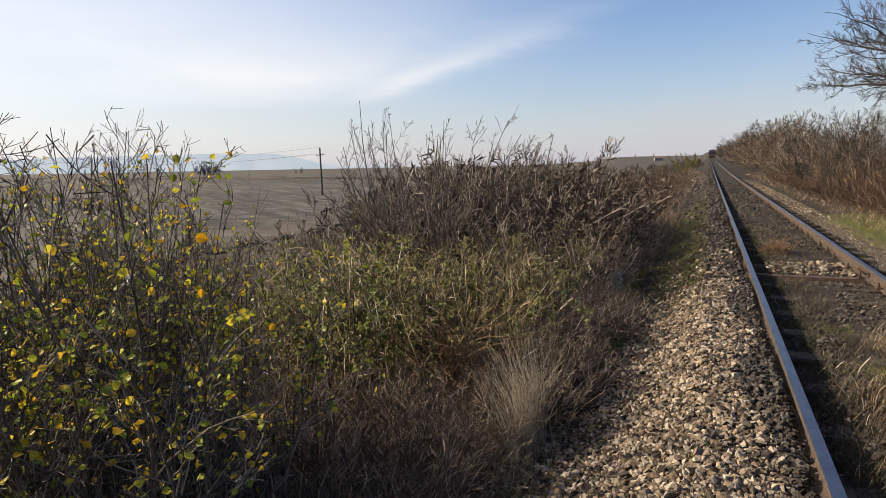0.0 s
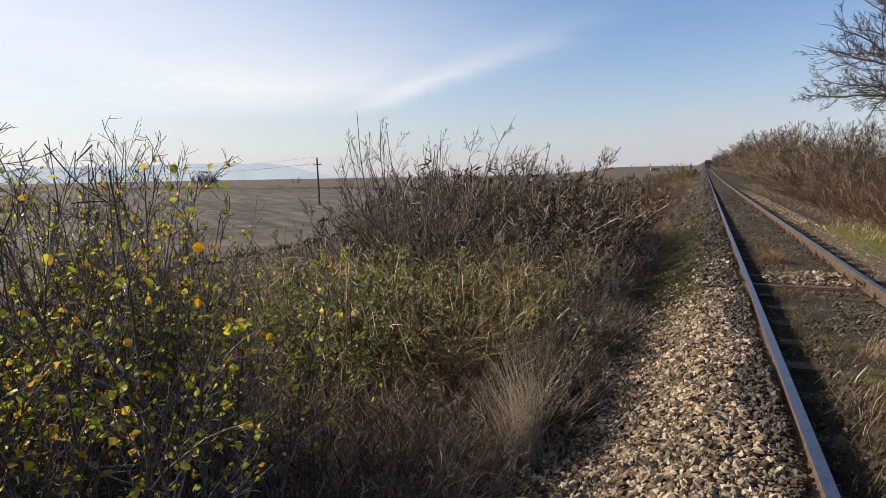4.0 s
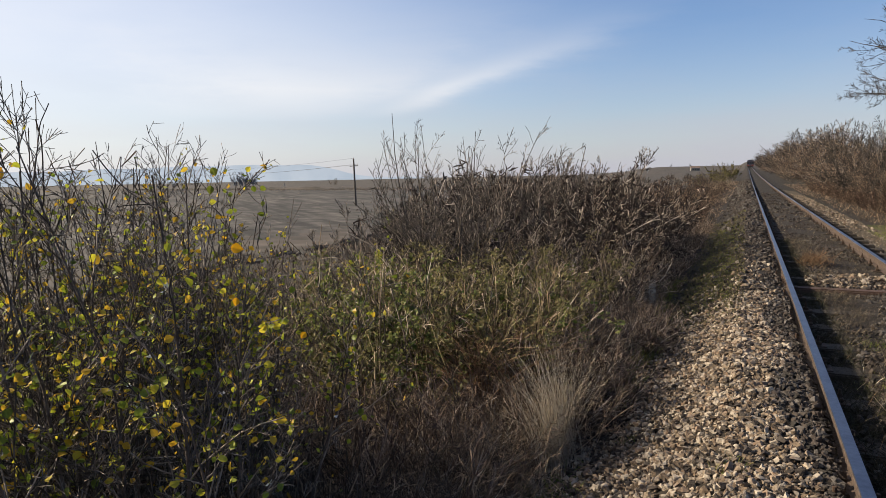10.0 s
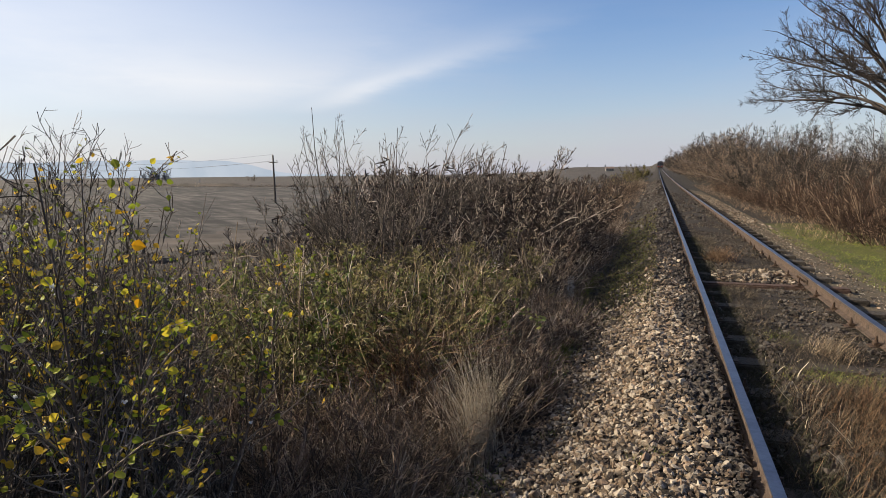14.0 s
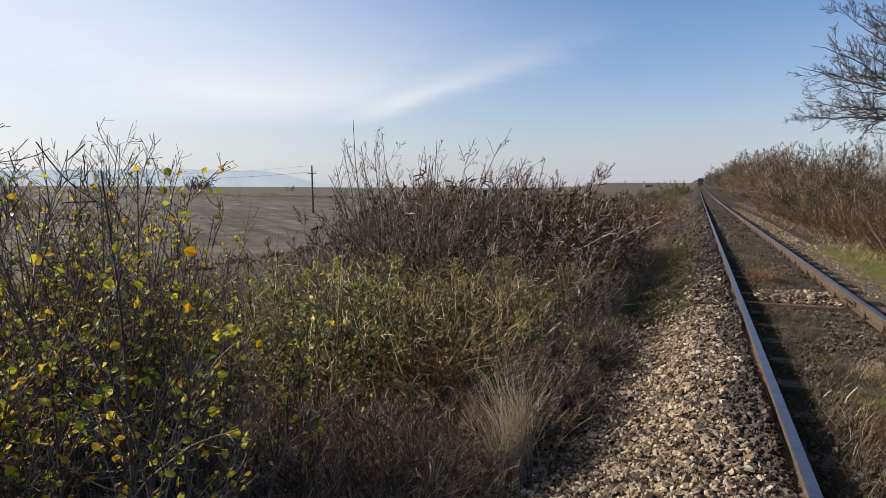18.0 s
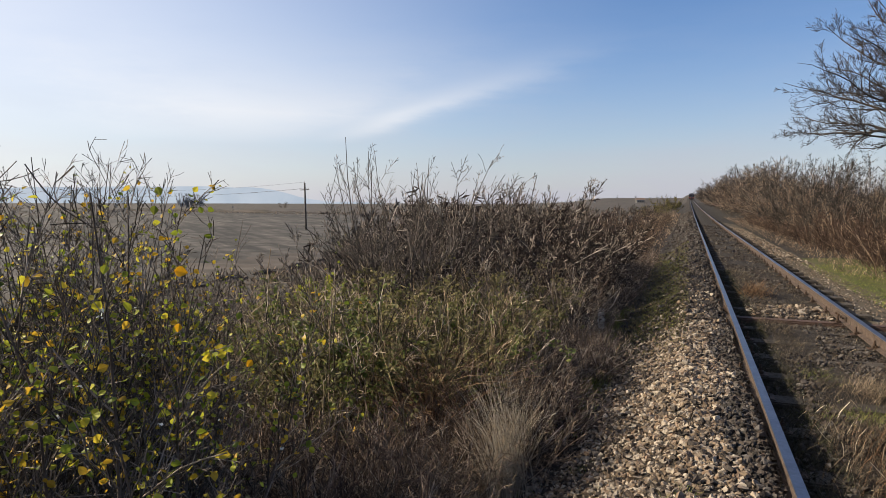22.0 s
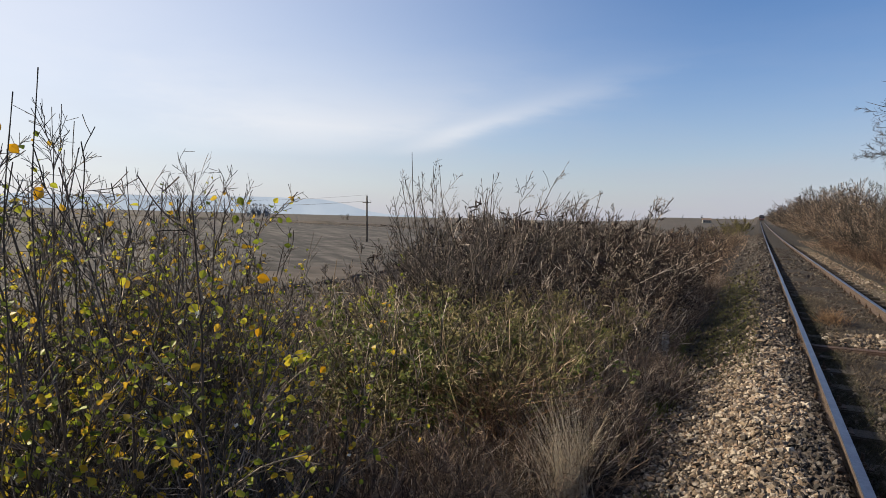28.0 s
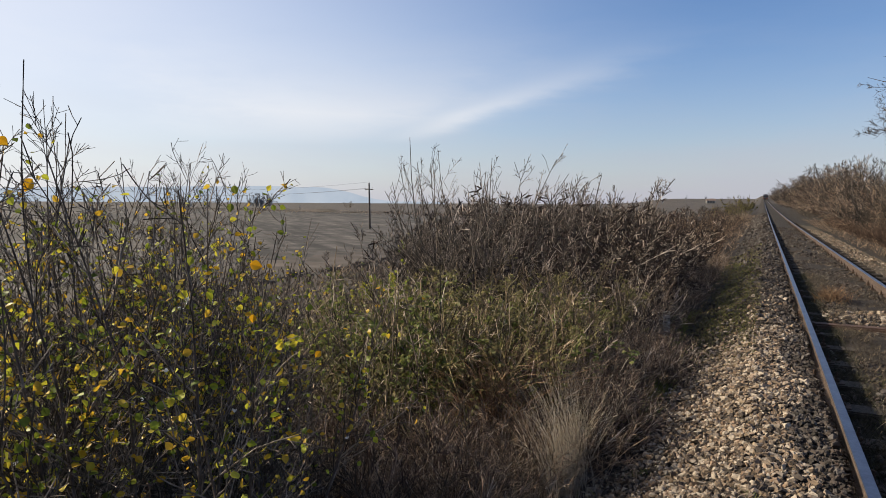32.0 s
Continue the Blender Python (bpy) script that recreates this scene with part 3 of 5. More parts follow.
# ---- the track ----
def sweep(profile, y0, y1, n):
    """A closed profile of (x, z) drawn along y."""
    p, k = np.array(profile), len(profile)
    ys = np.concatenate([np.linspace(y0, 40, n // 2), np.geomspace(42, y1, n - n // 2)])
    V = np.stack([np.column_stack([p[:, 0], np.full(k, y), p[:, 1] + rise(y)]) for y in ys]).reshape(-1, 3)
    j, s = np.meshgrid(np.arange(n - 1), np.arange(k), indexing="ij")
    F = np.stack([j * k + s, j * k + (s + 1) % k, (j + 1) * k + (s + 1) % k, (j + 1) * k + s], -1).reshape(-1, 4)
    return V, F


RAIL = [(-0.062, -0.15), (0.062, -0.15), (0.062, -0.138), (0.012, -0.122), (0.009, -0.05), (0.035, -0.038), (0.036, -0.012), (0.031, -0.004), (-0.031, -0.004), (-0.036, -0.012), (-0.035, -0.038), (-0.009, -0.05), (-0.012, -0.122), (-0.062, -0.138)]
TREAD = [(-0.033, -0.007), (0.033, -0.007), (0.031, -0.0005), (0.02, 0.0), (-0.02, 0.0), (-0.031, -0.0005)]
for x in (0.0, 1.505):
    rail = thing("rail", pose(x, 0, 0), "long steel rail with rusty sides and a polished top", "rail", "rails of the track", "structure")
    add("rail_body", fast_mesh("rail_body", *sweep(RAIL, -12, 620, 60)), M_RUST, rail, "rusty brown rail web and foot")
    add("running_surface", fast_mesh("running_surface", *sweep(TREAD, -12, 620, 60)), M_STEEL, rail, "shiny worn rail top")


def box(bm, x0, y0, z0, x1, y1, z1, bevel=0.0):
    r = bmesh.ops.create_cube(bm, size=1)
    bmesh.ops.scale(bm, vec=(x1 - x0, y1 - y0, z1 - z0), verts=r["verts"])
    bmesh.ops.translate(bm, vec=((x0 + x1) / 2, (y0 + y1) / 2, (z0 + z1) / 2), verts=r["verts"])
    if bevel:
        es = list({e for v in r["verts"] for e in v.link_edges})
        bmesh.ops.bevel(bm, geom=es, offset=bevel, segments=2, affect="EDGES")
    return bm


def cyl(bm, r, h, m, n=12, r2=None):
    bmesh.ops.create_cone(bm, cap_ends=True, segments=n, radius1=r, radius2=r if r2 is None else r2, depth=h, matrix=m)
    return bm


def build_sleepers():
    rng = random.Random(7)
    wood = thing("sleeper", pose(0.7525, 0, 0), "weathered wooden sleeper half buried in ballast", "sleeper", "sleepers of the track")
    bm = box(bmesh.new(), -1.25, -0.12, -0.30, 1.25, 0.12, -0.152, 0.012)
    part("sleeper_body", bm, M_TIE, wood)
    steel = thing("joint_sleeper", pose(0.7525, 0, 0), "rust-brown steel sleeper under a rail joint", "sleeper", "sleepers of the track")
    part("sleeper_body", box(bmesh.new(), -1.3, -0.1, -0.30, 1.3, 0.1, -0.152, 0.02), M_TIE_STEEL, steel)
    plate, clip, bolt = bmesh.new(), bmesh.new(), bmesh.new()
    box(plate, -0.16, -0.075, -0.153, 0.16, 0.075, -0.144, 0.003)
    box(clip, -0.03, -0.04, -0.145, 0.03, 0.04, -0.112, 0.008)
    cyl(bolt, 0.016, 0.03, pose(0, 0, -0.1), 6)
    cyl(bolt, 0.01, 0.04, pose(0, 0, -0.072), 8)
    mp, mc, mb = [bpy.data.meshes.new(n) for n in ("base_plate", "rail_clip", "clip_bolt")]
    for b, me in ((plate, mp), (clip, mc), (bolt, mb)):
        b.to_mesh(me); b.free()
    for t in (wood, steel):
        for rx in (-0.7525, 0.7525):
            pl = add("base_plate", mp, M_CLIP, t)
            pl.location = (rx, 0, 0)
            for side in (-1, 1):
                c = add("rail_clip", mc, M_CLIP, pl)
                c.location = (side * 0.088, 0, 0)
                b = add("clip_bolt", mb, M_CLIP, pl)
                b.location = (side * 0.092, 0.0, 0)
    # two lengths of steel joint bar lie against the rail's web at the joint
    ys = [5.88 + 0.845 * i for i in range(-7, 5)] + [10.12, 10.98, 12.1] + [12.95 + 0.85 * i for i in range(60)]
    ys = [y for y in ys if abs(y - 10.12) > 0.4 or y == 10.12]
    for i, y in enumerate(sorted(ys)):
        src = steel if y == 10.12 else wood
        m = pose(0.7525 + rng.uniform(-0.03, 0.03), y, float(rise(y)), 0, 0, rng.uniform(-1.5, 1.5))
        if src is steel or i == 0:
            src.matrix_world = m
        else:
            copy_thing(src, m)
    for x in (0.0, 1.505):
        bar = thing("joint_bar", pose(x, 10.35, 0), "rusty bolted fishplate at a rail joint", "fishplate", "fishplates at the rail joint")
        for side in (-1, 1):
            p = part("plate", box(bmesh.new(), 0.011 if side > 0 else -0.03, -0.3, -0.118, 0.03 if side > 0 else -0.011, 0.3, -0.052, 0.004), M_RUST, bar)
            for k in (-0.22, -0.08, 0.08, 0.22):
                part("bolt", cyl(bmesh.new(), 0.018, 0.035, pose(side * 0.042, k, -0.085, 0, 90, 0), 6), M_CLIP, p)


build_sleepers()


# ---- ballast stones ----
def stone_shapes(rng, n):
    out = []
    for _ in range(n):
        bm = bmesh.new()
        pts = rng.uniform(-1, 1, (11, 3))
        pts = pts / np.abs(pts).max(1, keepdims=True) ** rng.uniform(0.75, 1.0, (11, 1)) * np.array([0.92, 0.74, 0.6])
        vs = [bm.verts.new(p) for p in pts]
        r = bmesh.ops.convex_hull(bm, input=vs)
        bmesh.ops.delete(bm, geom=[v for v in bm.verts if not v.link_faces], context="VERTS")
        bm.verts.ensure_lookup_table()
        bm.verts.index_update()
        out.append((np.array([v.co[:] for v in bm.verts]), np.array([[v.index for v in f.verts] for f in bm.faces if len(f.verts) == 3])))
        bm.free()
    return out


def turns(rng, n, flat=0.6):
    a = rng.uniform(0, 2 * np.pi, n)
    t, p = rng.normal(0, flat, n), rng.normal(0, flat, n)
    ca, sa, ct, st, cp, sp = np.cos(a), np.sin(a), np.cos(t), np.sin(t), np.cos(p), np.sin(p)
    o, i = np.zeros(n), np.ones(n)
    Z = np.stack([ca, -sa, o, sa, ca, o, o, o, i], -1).reshape(-1, 3, 3)
    X = np.stack([i, o, o, o, ct, -st, o, st, ct], -1).reshape(-1, 3, 3)
    Y = np.stack([cp, o, sp, o, i, o, -sp, o, cp], -1).reshape(-1, 3, 3)
    return Z @ X @ Y


def build_ballast():
    rng = np.random.default_rng(11)
    shapes = stone_shapes(rng, 14)
    bed = thing("ballast", pose(0, 0, 0), "heaped crushed ballast stones in grey, buff and brown", "ballast", kind="stuff")
    # left shoulder, dense near the camera; between the rails and right shoulder, sparser
    areas = [(-1.95, -0.05, 2.4, 9, 1900, 0.0185), (-1.7, -0.06, 9, 20, 330, 0.026), (-1.6, -0.09, 20, 45, 110, 0.045), (-1.6, -0.09, 45, 100, 22, 0.08), (0.1, 1.4, 2.5, 22, 280, 0.021), (1.62, 2.9, 5, 22, 110, 0.015), (1.6, 3.0, 22, 50, 60, 0.028), (0.1, 1.4, 22, 50, 60, 0.038), (0.3, 1.42, 10.3, 11.4, 420, 0.026), (1.05, 1.44, 5.2, 10, 420, 0.014), (-1.9, -0.05, -4.0, 2.4, 420, 0.025), (0.1, 1.4, -4.0, 2.5, 150, 0.024)]
    pieces, singles, oil_shaded = [], [], []
    for n, (x0, x1, y0, y1, per, size) in enumerate(areas):
        c = int((x1 - x0) * (y1 - y0) * per)
        x, y = rng.uniform(x0, x1, c), rng.uniform(y0, y1, c)
        if n < 3:      # grassy, soil-filled patches hold fewer stones
            thin = np.clip((y - 6.5 + 1.2 * np.sin(x * 4 + y)) / 4, 0, 1)
            keep = rng.uniform(0, 1, c) < 1 - thin * np.where(x < -0.62 + 0.12 * np.sin(y * 1.7), 0.72, 0.3)
            keep &= ~((x < -1.25 - 0.2 * np.sin(y * 1.1)) & (rng.uniform(0, 1, c) < np.where(y < 6.5, 0.2, 0.5)))
            keep &= ~((x < -1.5 - 0.08 * np.sin(y * 3)) & (y > 4.9) & (rng.uniform(0, 1, c) < 0.8))
            x, y = x[keep], y[keep]
        if n in (4, 7):
            keep = (np.sin(y * 1.9) + np.sin(x * 5 + y) > -0.2)
            x, y = x[keep], y[keep]
        c = len(x)
        s = np.minimum(size * np.exp(rng.normal(0, 0.3, c)), size * 1.9)
        z = gz(x, y) + s * rng.uniform(-0.1, 0.6, c)
        M = turns(rng, c) * s[:, None, None]
        which = rng.integers(0, len(shapes), c)
        near = np.zeros(c, bool)
        if n == 0:
            pick = np.where((x > -1.3) & (x < -0.3) & (y > 2.6) & (y < 4.6) & (s > 0.022))[0][:300]
            near[pick] = True
            for i in pick:
                singles.append((which[i], M[i], (x[i], y[i], z[i])))
        for k, (v, f) in enumerate(shapes):
            # dark tone by the rail: oil plus the ridge's painted shade; also past 10 m
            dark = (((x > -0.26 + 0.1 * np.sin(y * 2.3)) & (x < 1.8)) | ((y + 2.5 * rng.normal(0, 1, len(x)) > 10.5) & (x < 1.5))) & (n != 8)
            for sel, pile in (((which == k) & ~near & ~dark, pieces), ((which == k) & ~near & dark, oil_shaded)):
                m = int(sel.sum())
                if not m:
                    continue
                V = np.einsum("nij,vj->nvi", M[sel], v) + np.stack([x, y, z], -1)[sel][:, None]
                pile.append((V.reshape(-1, 3), (f[None] + (np.arange(m) * len(v))[:, None, None]).reshape(-1, 3)))
    add("loose_stones", fast_mesh("loose_stones", *joined(pieces)), M_STONE, bed)["kind"] = "stuff"
    add("oily_stones", fast_mesh("oily_stones", *joined(oil_shaded)), M_STONE_OIL_SHADE, bed, "stones darkened by oil, brake dust and painted shade of the ridge")["kind"] = "stuff"
    meshes = [fast_mesh("stone", v, f) for v, f in shapes]
    for k, m, p in singles:
        ob = add("stone", meshes[k], M_STONE_ONE, bed)
        ob.matrix_basis = Matrix.Translation(p) @ Matrix(m.tolist()).to_4x4()


# ---- plants ----
def shrub(name, rng, height, n_stems, lean, spread, label, category="shrub", twig=M_TWIG, bark=M_BARK_DARK, r=0.012, dens=(7, 5, 3), lengths=(0.5, 0.45, 0.42), angles=(0.55, 0.6, 0.65),
          leaf=None, leaf_n=0, leaf_size=0.04, leaf_z=(0.1, 0.75), seed=None, seed_n=0, seed_size=0.12, seed_r=0.008, tip=0.0012, group="", u0=0.25, wob=0.05, narrow=0.42, split=False, thin=3, up=0.02, uneven=0.3, bias=(0, 0), fall=0.92):
    """A bare many-stemmed shrub: stems, branches and twigs, with leaves or seed spikes where it has them."""
    ob = thing(name, pose(0, 0, 0), label, category, group)
    S = stems(rng, n_stems, (0, 0, -0.1), height, lean, 8 if thin > 2 else 6, wob, spread, bias=bias)
    RS = taper(S, r * (1 - uneven * rng.uniform(0, 1, n_stems)), tip * 1.4)
    A, RA, who = branch(rng, S, RS, dens[0], u0, 0.97, angles[0], lengths[0], 6 if thin > 2 else 4, wob * 1.3, up, 0.66, tip * 1.15, fall)
    if split:
        for i in range(n_stems):
            add("stem", fast_mesh("stem", *joined([tubes(S[i:i + 1], RS[i:i + 1], 6), tubes(A[who == i], RA[who == i], 4)]), True), bark, ob)
    else:
        add("wood", fast_mesh("wood", *joined([tubes(S, RS, 5 if thin > 2 else 3), tubes(A, RA, 4 if thin > 2 else 3)]), True), bark, ob)["kind"] = "stuff"
    B, RB, _ = branch(rng, A, RA, dens[1], 0.12, 0.9, angles[1], lengths[1], thin + 1, wob * 1.3, up, 0.7, tip, fall, 0.08)
    pieces = [tubes(B, RB, 3)]
    last = B
    if dens[2]:
        C, RC, _ = branch(rng, B, RB, dens[2], 0.15, 0.85, angles[2], lengths[2], thin, wob * 1.3, up, 0.8, tip * 0.85, fall, 0.06)
        pieces.append(tubes(C, RC, 3))
        last = C
    add("crown", fast_mesh("crown", *joined(pieces)), twig, ob)["kind"] = "stuff"
    if leaf:
        pool = np.concatenate([B[:, 1:].reshape(-1, 3), last[:, 1:].reshape(-1, 3)])
        h = pool[:, 2] / height
        w = np.exp(-(((h - sum(leaf_z) / 2) / (leaf_z[1] - leaf_z[0]) * 2) ** 2))
        C = pool[rng.choice(len(pool), leaf_n, p=w / w.sum())]
        add("foliage", fast_mesh("foliage", *leaves(rng, C, leaf_size, narrow=narrow)), leaf, ob)["kind"] = "stuff"
    if seed:
        ends = np.concatenate([A, B[:, -A.shape[1]:]]) if A.shape[1] == B.shape[1] else B
        ends = ends[(ends[:, -1, 2] > height * 0.35) & (ends[:, -1, 2] < height * 0.86)]
        ends = ends[rng.choice(len(ends), min(seed_n, len(ends)), replace=False)]
        add("seed_head", fast_mesh("seed_head", *spikes(rng, ends[:, -1], unit(ends[:, -1] - ends[:, -2]), seed_size, seed_r)), seed, ob)["kind"] = "stuff"
    return ob


def polar(az, far):
    """A place on the ground, by degrees left of the track and metres from the viewer's spot."""
    return -0.6 - far * math.sin(radians(az)), -0.22 + far * math.cos(radians(az))


def scatter(ob, spots, rng, group=""):
    """Stands the first shrub at the first spot and copies of it at the rest: (x, y, scale)."""
    if group:
        tagged(ob, group=group)
    for n, (x, y, s) in enumerate(spots):
        m = pose(x, y, float(gz(x, y)) - 0.02, rng.uniform(-5, 5), rng.uniform(-5, 5), rng.uniform(0, 360))
        o = ob if n == 0 else copy_thing(ob, m)
        o.matrix_basis = m @ Matrix.Diagonal((s, s, s * rng.uniform(0.9, 1.1), 1))


def grass(name, rng, x, y, height, material, label, width=0.0022, lean=0.5, curve=0.35, k=4, lift=0.0, category="grass"):
    n = len(x)
    a = rng.uniform(0, 2 * np.pi, n)
    t = lean * np.abs(rng.normal(0, 0.7, n))
    d = np.stack([np.sin(t) * np.cos(a), np.sin(t) * np.sin(a), np.cos(t)], -1)
    L = height * rng.uniform(0.45, 1.1, n)
    P = [np.stack([x, y, gz(x, y) - 0.01 + lift], -1)]
    for j in range(k - 1):
        d = unit(d + curve * rng.uniform(0.2, 1, n)[:, None] * np.stack([np.cos(a), np.sin(a), -0.55 * np.ones(n)], -1) * (j + 0.5) / k + rng.normal(0, 0.09, d.shape))
        P.append(P[-1] + d * (L / (k - 1))[:, None])
    P = np.stack(P, 1)
    W = (width * rng.uniform(0.6, 1.4, n))[:, None] * np.linspace(1, 0.25, k)[None]
    ob = add(name, fast_mesh(name, *ribbons(P, W)), material)
    return tagged(ob, label, category, kind="stuff")


def fill(R, n, az0, az1, d0, d1, top, full, gap, edge=-1.9, jitter=0.15, clear=((-2.66, 4.9, 0.45), (-2.45, 4.35, 0.45), (-2.75, 3.95, 0.4), (-2.35, 3.8, 0.4))):
    """Spots in a sector; each scale lets a plant of height full reach the height top(distance)."""
    out = []
    for _ in range(n * 30):
        if len(out) == n:
            break
        d = math.sqrt(R.uniform(d0 * d0, d1 * d1))
        x, y = polar(R.uniform(az0, az1), d)
        if x < edge and all((x - q[0]) ** 2 + (y - q[1]) ** 2 > gap * gap for q in out) and all((x - q[0]) ** 2 + (y - q[1]) ** 2 > q[2] ** 2 for q in clear):
            s = (min(top(d), 0.3 + 1.5 * max(0.0, -2.4 - x)) - float(gz(x, y))) / full * (1 + R.uniform(-jitter, jitter))
            if s > 0.25:
                out.append((x, y, s))
    return out


def sight(drop):
    """The height of a line of sight that falls by drop metres a metre from the viewer's eye."""
    return lambda d: 1.53 - drop * d


def build_leafy_shrubs():
    # degrees, metres away, share of the full height, stems, leaves
    spots = ((58, 2.9, 1.0, 6, 300), (62, 2.9, 0.98, 6, 240), (65.5, 3.6, 1.0, 7, 260), (53.5, 2.7, 0.97, 6, 420), (49.5, 2.9, 0.95, 5, 400), (46.6, 3.4, 0.8, 6, 280), (55, 3.9, 0.97, 9, 420), (51, 4.3, 1.02, 9, 380), (60.5, 3.5, 1.0, 7, 320), (58.5, 4.2, 1.0, 8, 300), (47.4, 4.3, 0.86, 8, 260), (44.2, 3.5, 0.56, 4, 150), (53.8, 4.9, 0.94, 8, 160), (52.6, 3.6, 0.86, 7, 320), (56.8, 4.6, 1.03, 8, 160))
    first = None
    for n, (az, d, share, count, many) in enumerate(spots):
        x, y = polar(az, d)
        rng = np.random.default_rng(300 + n)
        full = 1.08 * share * (1.53 + 0.085 * d - float(gz(x, y)))
        ob = shrub("leafy_shrub", rng, full, count + 3, 0.3 if az > 48 else 0.14, 0.38, "many-stemmed shrub with thin dark twigs and sparse yellow-green autumn leaves", r=0.0125, dens=(16, 9, 3), lengths=(0.4, 0.42, 0.32), angles=(0.62, 0.72, 0.9), up=0.03, u0=0.22, leaf=M_LEAF, leaf_n=int(many * 1.75), leaf_size=0.031,
                   leaf_z=(0.48, 0.85), group="leafy shrubs beside the track", bark=M_BARK_MID, twig=M_BARK_DARK, split=True, tip=0.0016, wob=0.085, uneven=0.5)
        ob.matrix_basis = pose(x, y, float(gz(x, y)) - 0.02, 0, 0, n * 67)
        first = first or ob
        F = [c for c in ob.children if c.name.startswith("foliage")][0].data
        co = np.empty(len(F.vertices) * 3, np.float32)
        F.vertices.foreach_get("co", co)
        C = np.repeat(co.reshape(-1, 9, 3)[rng.integers(0, len(co) // 27, 4), 4], 5, 0)
        add("seed_fluff", fast_mesh("seed_fluff", *leaves(rng, C, 0.016, narrow=0.5)), M_FLUFF, ob, "small white seed fluff")["kind"] = "stuff"
    # a few larger single leaves high on the twigs, and one tall bare shoot
    inv = first.matrix_basis.inverted()
    for p, size, mt, label in (((-2.41, 1.69, 1.265), 0.05, M_LEAF_GOLD, "golden yellow leaf"), ((-3.25, 2.47, 1.6), 0.05, M_LEAF_GREEN, "green leaf"), ((-3.27, 2.47, 1.5), 0.05, M_LEAF_GREEN, "green leaf"), ((-2.55, 0.93, 1.58), 0.045, M_LEAF_GOLD, "golden yellow leaf"), ((-2.6, 0.84, 1.76), 0.036, M_LEAF_GOLD, "golden yellow leaf"), ((-2.59, 0.86, 1.7), 0.034, M_LEAF_GOLD, "golden yellow leaf"),
                               ((-2.45, 1.75, 1.05), 0.036, M_LEAF_GOLD, "golden yellow leaf"), ((-2.3, 2.0, 0.86), 0.036, M_LEAF_GOLD, "golden yellow leaf")):
        a = int(p[2] * 100) * 0.7
        d = Vector((0.75 * math.cos(a), 0.45 * math.cos(a), math.sin(a) - 0.4)).normalized()
        w = d.cross(Vector((0.45, -0.8, 0.3))).normalized()
        V = np.array([d * (size * t) + w * (size * 0.42 * math.sin(math.pi * t ** 0.8) * b) + Vector((0.45, -0.8, 0.3)) * (0.12 * size * (abs(b) - t * t)) for t in np.linspace(0, 1, 8) for b in (-1, -0.5, 0, 0.5, 1)])
        F = np.array([(5 * r + c, 5 * r + c + 1, 5 * r + c + 6, 5 * r + c + 5) for r in range(7) for c in range(4)])
        add("leaf", fast_mesh("leaf", V, F), mt, first, label).matrix_basis = inv @ Matrix.Translation(p)
    for foot, tip in (((-2.6, 0.9, -1.0), (-2.56, 0.92, 1.93)), ((-2.66, 0.8, -1.0), (-2.58, 0.86, 1.85)), ((-2.7, 0.84, -1.0), (-2.62, 0.82, 1.82))):
        P = np.array([[Vector(foot).lerp(Vector(tip), t) + Vector((0.012 * math.sin(t * 21), 0.012 * math.cos(t * 17), 0)) for t in np.linspace(0, 1, 40)]])
        R = taper(P, 0.0042, 0.0016) * (1 + 0.35 * (np.arange(40) % 2))
        add("shoot", fast_mesh("shoot", *tubes(P, R, 6), True), M_BARK_DARK, first, "tall straight bare shoot").matrix_basis = inv


